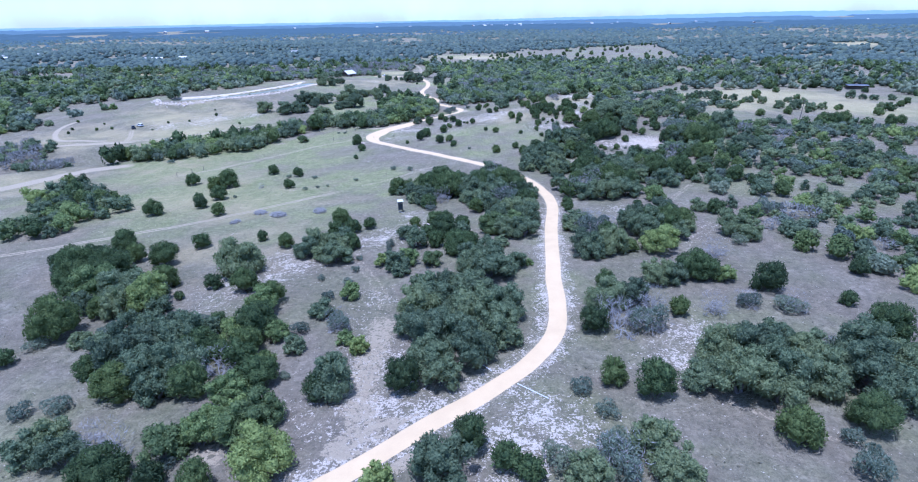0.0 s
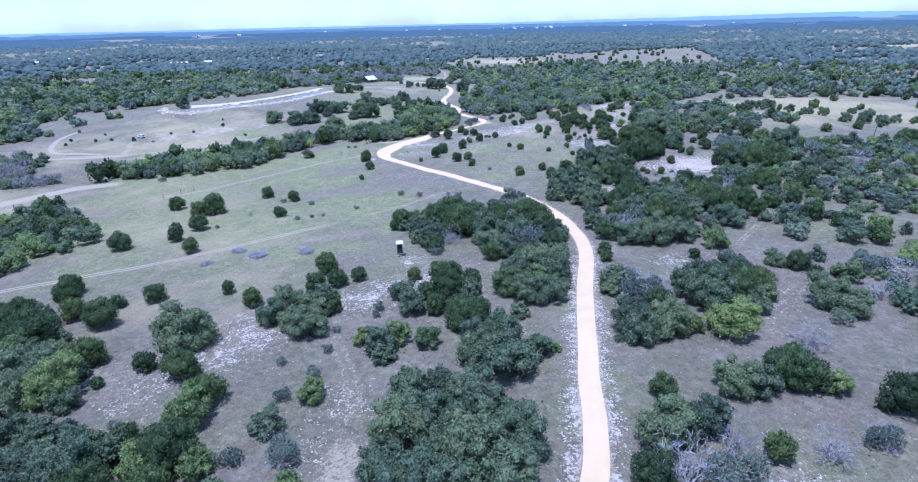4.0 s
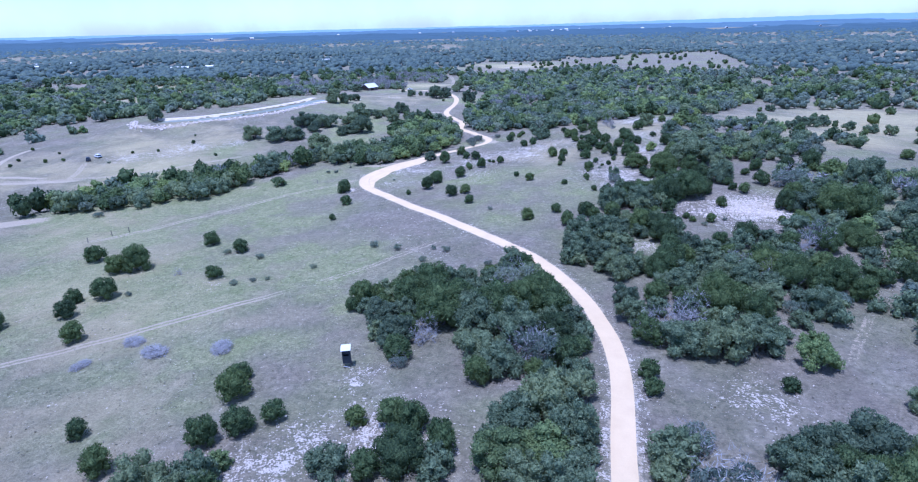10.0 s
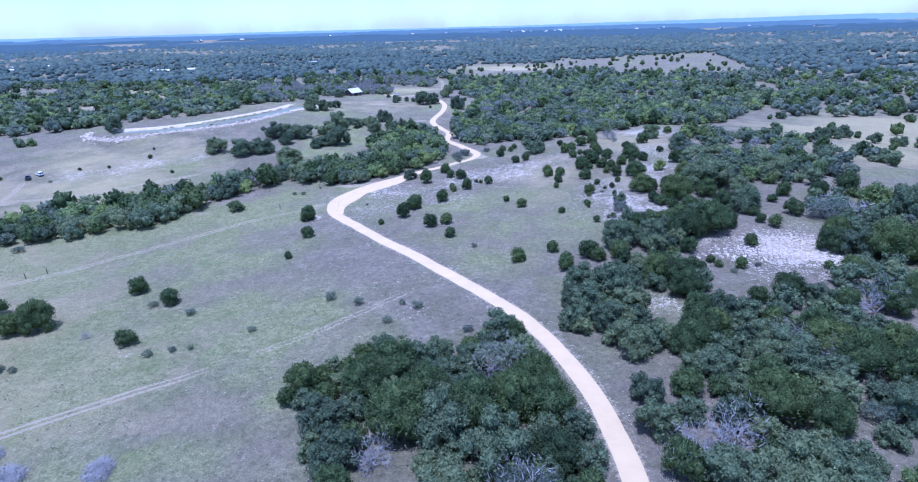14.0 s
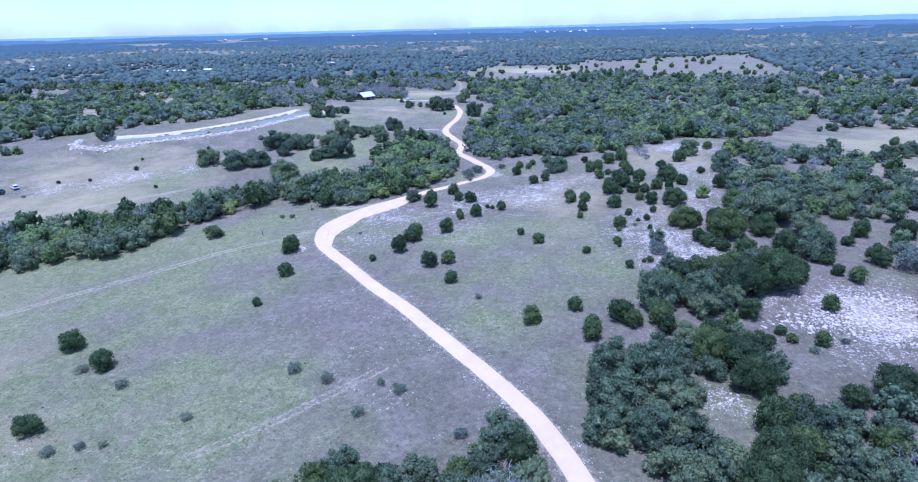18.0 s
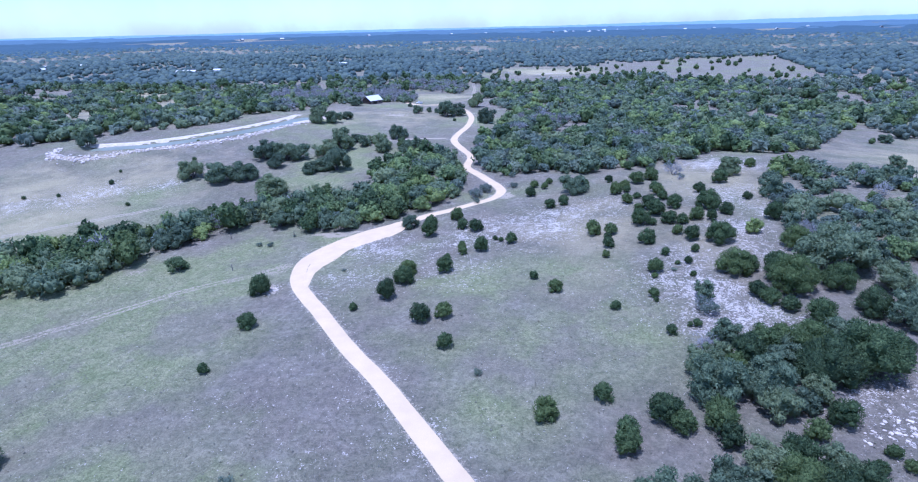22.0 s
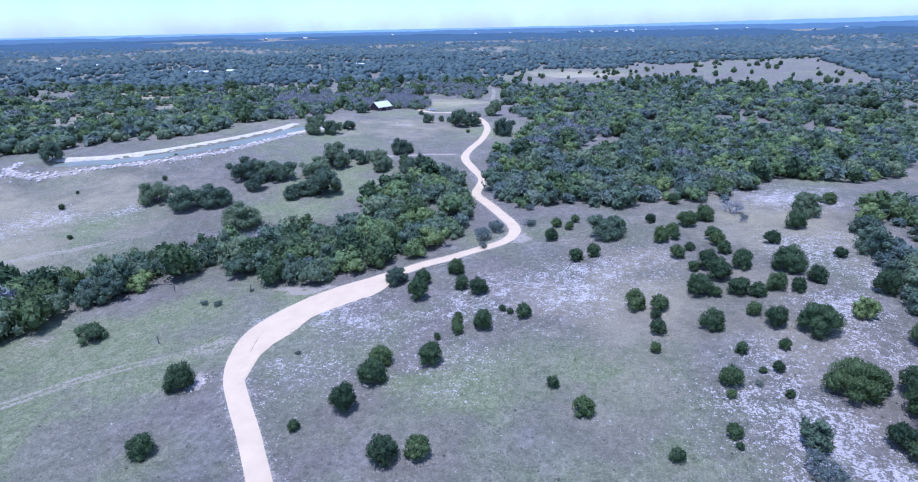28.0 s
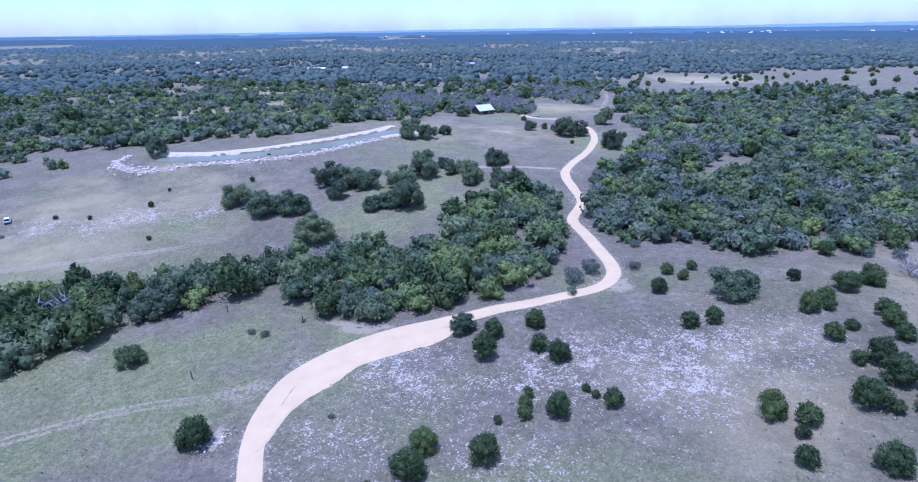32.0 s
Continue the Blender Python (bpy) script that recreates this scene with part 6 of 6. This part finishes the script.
def vehicle(name, label, x, y, turn, paint, pickup=False):
    v = thing(name, label, "car", x, y, turn, "vehicles parked in the field")
    part("body", box(-2.3, 2.3, -0.92, 0.92, 0.42, 1.02, 0.09, (0.97, 0.94)), paint, v)
    c0, c1 = (-0.6, 1.1) if pickup else (-2.15, 1.1)
    cabin = part("cabin", box(c0, c1, -0.84, 0.84, 1.02, 1.72, 0.08, (0.74, 0.82)), paint, v)
    mid = (c0 + c1) / 2
    half = (c1 - c0) / 2
    part("windscreen", slab([(c1 - 0.02, -0.72, 1.1), (c1 - 0.02, 0.72, 1.1), (mid + half * 0.78, 0.64, 1.64), (mid + half * 0.78, -0.64, 1.64)], 0.03), DARK_GLASS, cabin)
    part("rear_window", slab([(c0 + 0.02, 0.72, 1.1), (c0 + 0.02, -0.72, 1.1), (mid - half * 0.78, -0.64, 1.64), (mid - half * 0.78, 0.64, 1.64)], 0.03), DARK_GLASS, cabin)
    for s in (-1, 1):
        part("side_window", slab([(mid - half * 0.85, s * 0.845, 1.10), (mid + half * 0.85, s * 0.845, 1.10), (mid + half * 0.68, s * 0.725, 1.60), (mid - half * 0.68, s * 0.725, 1.60)], 0.03), DARK_GLASS, cabin)
        part("headlight", box(2.22, 2.32, s * 0.72 - 0.14, s * 0.72 + 0.14, 0.72, 0.88, 0.02), LAMP, v)
        for wx in (-1.4, 1.45):
            tyre = part("wheel", rod((wx, s * 0.74, 0.36), (wx, s * 0.96, 0.36), 0.36, 20), TYRE, v)
            part("rim", rod((wx, s * 0.93, 0.36), (wx, s * 0.98, 0.36), 0.21, 12), CHROME, tyre)
    if pickup:
        part("cargo_bed", box(-2.2, -0.7, -0.78, 0.78, 0.95, 1.03, 0.01), DARK_PAINT, v)
        for s in (-1, 1):
            part("bed_side", box(-2.28, -0.62, s * 0.88 - 0.05, s * 0.88 + 0.05, 1.0, 1.22, 0.02), paint, v)
        part("tailgate", box(-2.32, -2.24, -0.86, 0.86, 0.95, 1.22, 0.02), paint, v)
    v.scale = (0.82, 0.86, 0.9)
    part("front_bumper", box(2.25, 2.40, -0.88, 0.88, 0.40, 0.62, 0.04), DARK_PAINT, v)
    part("rear_bumper", box(-2.40, -2.26, -0.88, 0.88, 0.40, 0.62, 0.04), DARK_PAINT, v)
    return v


vehicle("sport_utility_vehicle", "white car with dark windows parked in the dry field", -175.3, 273.8, 150, WHITE_PAINT)
vehicle("pickup_truck", "dark grey pickup truck parked beside wheel tracks", -176.2, 269.3, 128, DARK_PAINT, True)
vehicle("pickup_truck", "white pickup truck standing on the gravel drive", -85.7, 489.4, 175, WHITE_PAINT, True)


def gable_building(name, label, category, x, y, turn, length, depth, wall, rise, walls, roof, doors=True, group=""):
    h = thing(name, label, category, x, y, turn, group, 0.2)
    a, b = length / 2, depth / 2
    for s in (-1, 1):
        part("wall", box(-a, a, s * b - 0.1, s * b + 0.1, 0, wall), walls, h)
        bm = bmesh.new()
        pts = [(-b, 0), (b, 0), (b, wall), (0, wall + rise), (-b, wall)]
        f = bm.faces.new([bm.verts.new((s * (a - 0.1), py, pz)) for py, pz in pts])
        bmesh.ops.solidify(bm, geom=[f], thickness=0.2)
        bmesh.ops.recalc_face_normals(bm, faces=bm.faces)
        part("gable_wall", bm, walls, h)
        e = 0.5
        k = rise / b
        part("roof_slope", slab([(-a - e, 0, wall + rise + 0.12), (a + e, 0, wall + rise + 0.12), (a + e, s * (b + e), wall - k * e + 0.12), (-a - e, s * (b + e), wall - k * e + 0.12)][:: 1 if s < 0 else -1], 0.08), roof, h, "pale metal roof slope")
    if doors:
        # dark sheet on the closed wall imitates the shade inside an open bay
        part("bay_shade", box(-a * 0.55, a * 0.1, -b - 0.14, -b - 0.10, 0, wall * 0.85), DARK_GLASS, h, "dark sheet standing in for the shaded open bay")
        part("window", box(a * 0.45, a * 0.7, -b - 0.14, -b - 0.10, wall * 0.4, wall * 0.75), DARK_GLASS, h)
        part("ridge_cap", rod((-a - 0.5, 0, wall + rise + 0.12), (a + 0.5, 0, wall + rise + 0.12), 0.1), roof, h)
    return h


gable_building("barn", "dark board barn with a pale metal roof among bare trees", "barn", -116.5, 487, 58, 9.5, 8.0, 2.6, 2.5, WOOD_WALL, ROOF_METAL)
for x, y, turn, length, depth in ((-452, 771, 20, 22, 9), (-421, 790, 10, 10, 8), (-690, 800, 35, 8, 6), (-735, 852, 5, 8, 6), (-688, 868, 15, 8, 6), (-300, 900, 0, 14, 9)):
    gable_building("house", "distant pale house with a light roof among trees", "house", x, y, turn, length, depth, 2.8, 1.5, PALE_WALL, ROOF_METAL, False, "distant houses")
for k in range(26):
    a = pick.uniform(-0.02, 0.07) if k < 12 else pick.uniform(-0.75, 0.6)
    d = pick.uniform(2350, 2850)
    gable_building("house", "far pale building on the wooded plain", "house", d * math.sin(a), d * math.cos(a), pick.uniform(0, 90), pick.uniform(9, 18), 9, pick.uniform(5, 7), 3, PALE_WALL, ROOF_METAL, False, "distant houses")


def open_shed(x, y, turn):
    s = thing("open_shed", "long low open shed with a dark flat roof", "shed", x, y, turn, sink=0.2)
    part("roof", slab([(-6.5, -2.6, 2.9), (6.5, -2.6, 2.9), (6.5, 2.6, 3.3), (-6.5, 2.6, 3.3)], 0.12), DARK_ROOF, s, "dark sheet roof")
    part("fascia", box(-6.5, 6.5, -2.66, -2.61, 2.70, 2.92), ROOF_METAL, s, "pale fascia board")
    part("back_wall", box(-6.2, 6.2, 2.2, 2.35, 0, 3.1), WOOD_WALL, s)
    for px in (-6, -3, 0, 3, 6):
        part("post", box(px - 0.08, px + 0.08, -2.4, -2.24, 0, 2.85), POST_WOOD, s)


open_shed(257, 400.5, -14)

pole = thing("power_pole", "leaning wooden power pole standing above the brush", "pole", 137.2, 246.1, 0, sink=0.3)
part("pole_shaft", rod((0, 0, 0), (0.5, 0.1, 8.6), 0.15, 10, 0.1), POST_WOOD, pole)
part("crossarm", rod((-0.45, 0.1, 8.0), (1.4, 0.1, 8.0), 0.06), POST_WOOD, pole)
for px in (-0.35, 1.3):
    part("insulator", rod((px, 0.1, 8.05), (px, 0.1, 8.25), 0.05), LAMP, pole)

for x, y, lean in ((-111.9, 189.2, 6), (-108.7, 194.3, -4), (-105.6, 197.0, 3), (-67.2, 241.5, -3), (-79.1, 260.3, 5), (-61.9, 261.7, 2)):
    post = thing("fence_post", "weathered cedar fence post standing in the grass", "fence post", x, y, 0, "old fence posts", 0.2)
    part("shaft", rod((0, 0, 0), (0.02 * lean, 0, 1.75), 0.10, 8, 0.08), POST_WOOD, post)
    part("wire_staple", rod((0.1, 0, 1.2), (0.13, 0, 1.2), 0.02, 6), CHROME, post)

for (ax, ay), (bx, by) in (((1.0, 58.7), (-1.5, 61.5)), ((4.1, 55.9), (7.6, 53.0))):
    pipe = thing("pipe", "chalky white pipe lying beside the gravel road", "pipe", ax, ay, 0, "pipes by the road")
    rise = float(height(bx, by) - height(ax, ay))
    part("shaft", rod((0, 0, 0.08), (bx - ax, by - ay, rise + 0.08), 0.06), WHITE_PIPE, pipe)
    part("coupling", rod(((bx - ax) * 0.47, (by - ay) * 0.47, rise * 0.47 + 0.08), ((bx - ax) * 0.53, (by - ay) * 0.53, rise * 0.53 + 0.08), 0.08), WHITE_PIPE, pipe)

rng = np.random.default_rng(83)
TANGLE = arrays_mesh("dead_brush", *foliage(rng, [(0, 0, 0.3, 0.85, 0.5), (0.5, 0.2, 0.3, 0.5, 0.5), (-0.5, -0.2, 0.25, 0.5, 0.4)], 1100, 0.42, ICO0, up=0.2, core=0.25, slim=0.045, single=True), DEADWOOD)
plant("juniper", [(-14.0, 133.0, 2.3)], "dark juniper with dead grey twigs before it")
for x, y, r in ((-54.3, 134.6, 2.3), (-43.5, 135.8, 2.2), (-60.6, 138.2, 2.0), (-64.6, 131.0, 1.6)):
    heap = thing("brush_pile", "low tangle of dead grey brush lying in the field", "brush pile", x, y, pick.uniform(0, 360), "brush piles")
    heap.scale = (r, r * 0.8, r * 0.42)
    part_of = new("dead_tangle", pick.choice(BARE))
    part_of.parent = heap
    tagged(part_of, "dead grey twigs")
    new("dead_brush", TANGLE).parent = heap

# A heap of white rubble beside the track, and loose pale stones by the barn field.
rng = np.random.default_rng(81)
spots = np.vstack([rng.normal((-52.4, 232.0), (0.9, 1.3), (90, 2)), rng.normal((-85, 436), (6, 2.5), (160, 2)), rng.normal((-12, 116), (5, 4), (200, 2))])
spread_stones("stone_heap", "scatter of broken white limestone", spots, rng.uniform(0.06, 0.2, len(spots)), 9)

# ---- grass tufts ----
rng = np.random.default_rng(91)
count = 24000
tx, ty = rng.uniform(-125, 75, count), rng.uniform(42, 305, count)
keep = (distance(tx, ty, ROAD)[0] > 2.3) & (rng.random(count) < 0.35 + 0.65 * patchy(tx, ty, 6, 4))
tx, ty = tx[keep], ty[keep]
tz = height(tx, ty)
n, blades = len(tx), 4
a = rng.uniform(0, 6.283, (n, blades))
s = rng.uniform(0.10, 0.24, (n, 1)) * rng.uniform(0.7, 1.3, (n, blades))
out = rng.uniform(0.3, 1.0, (n, blades)) * s
base = np.stack([tx, ty, tz - 0.02], -1)[:, None]
side = np.stack([-np.sin(a), np.cos(a), 0 * a], -1) * (0.5 * s)[..., None]
tip = np.stack([np.cos(a) * out, np.sin(a) * out, s * 0.8], -1)
tv = np.stack([base - side, base + side, base + tip], 2).reshape(-1, 3)
me = arrays_mesh("grass", tv, np.arange(len(tv)).reshape(-1, 3), STRAW)
me.attributes.new("tint", "FLOAT", "POINT").data.foreach_set("value", np.repeat(rng.random(n), blades * 3).astype(np.float32))
tagged(new("grass", me), "tufts of dry straw-coloured and greenish grass", "grass", kind="stuff")
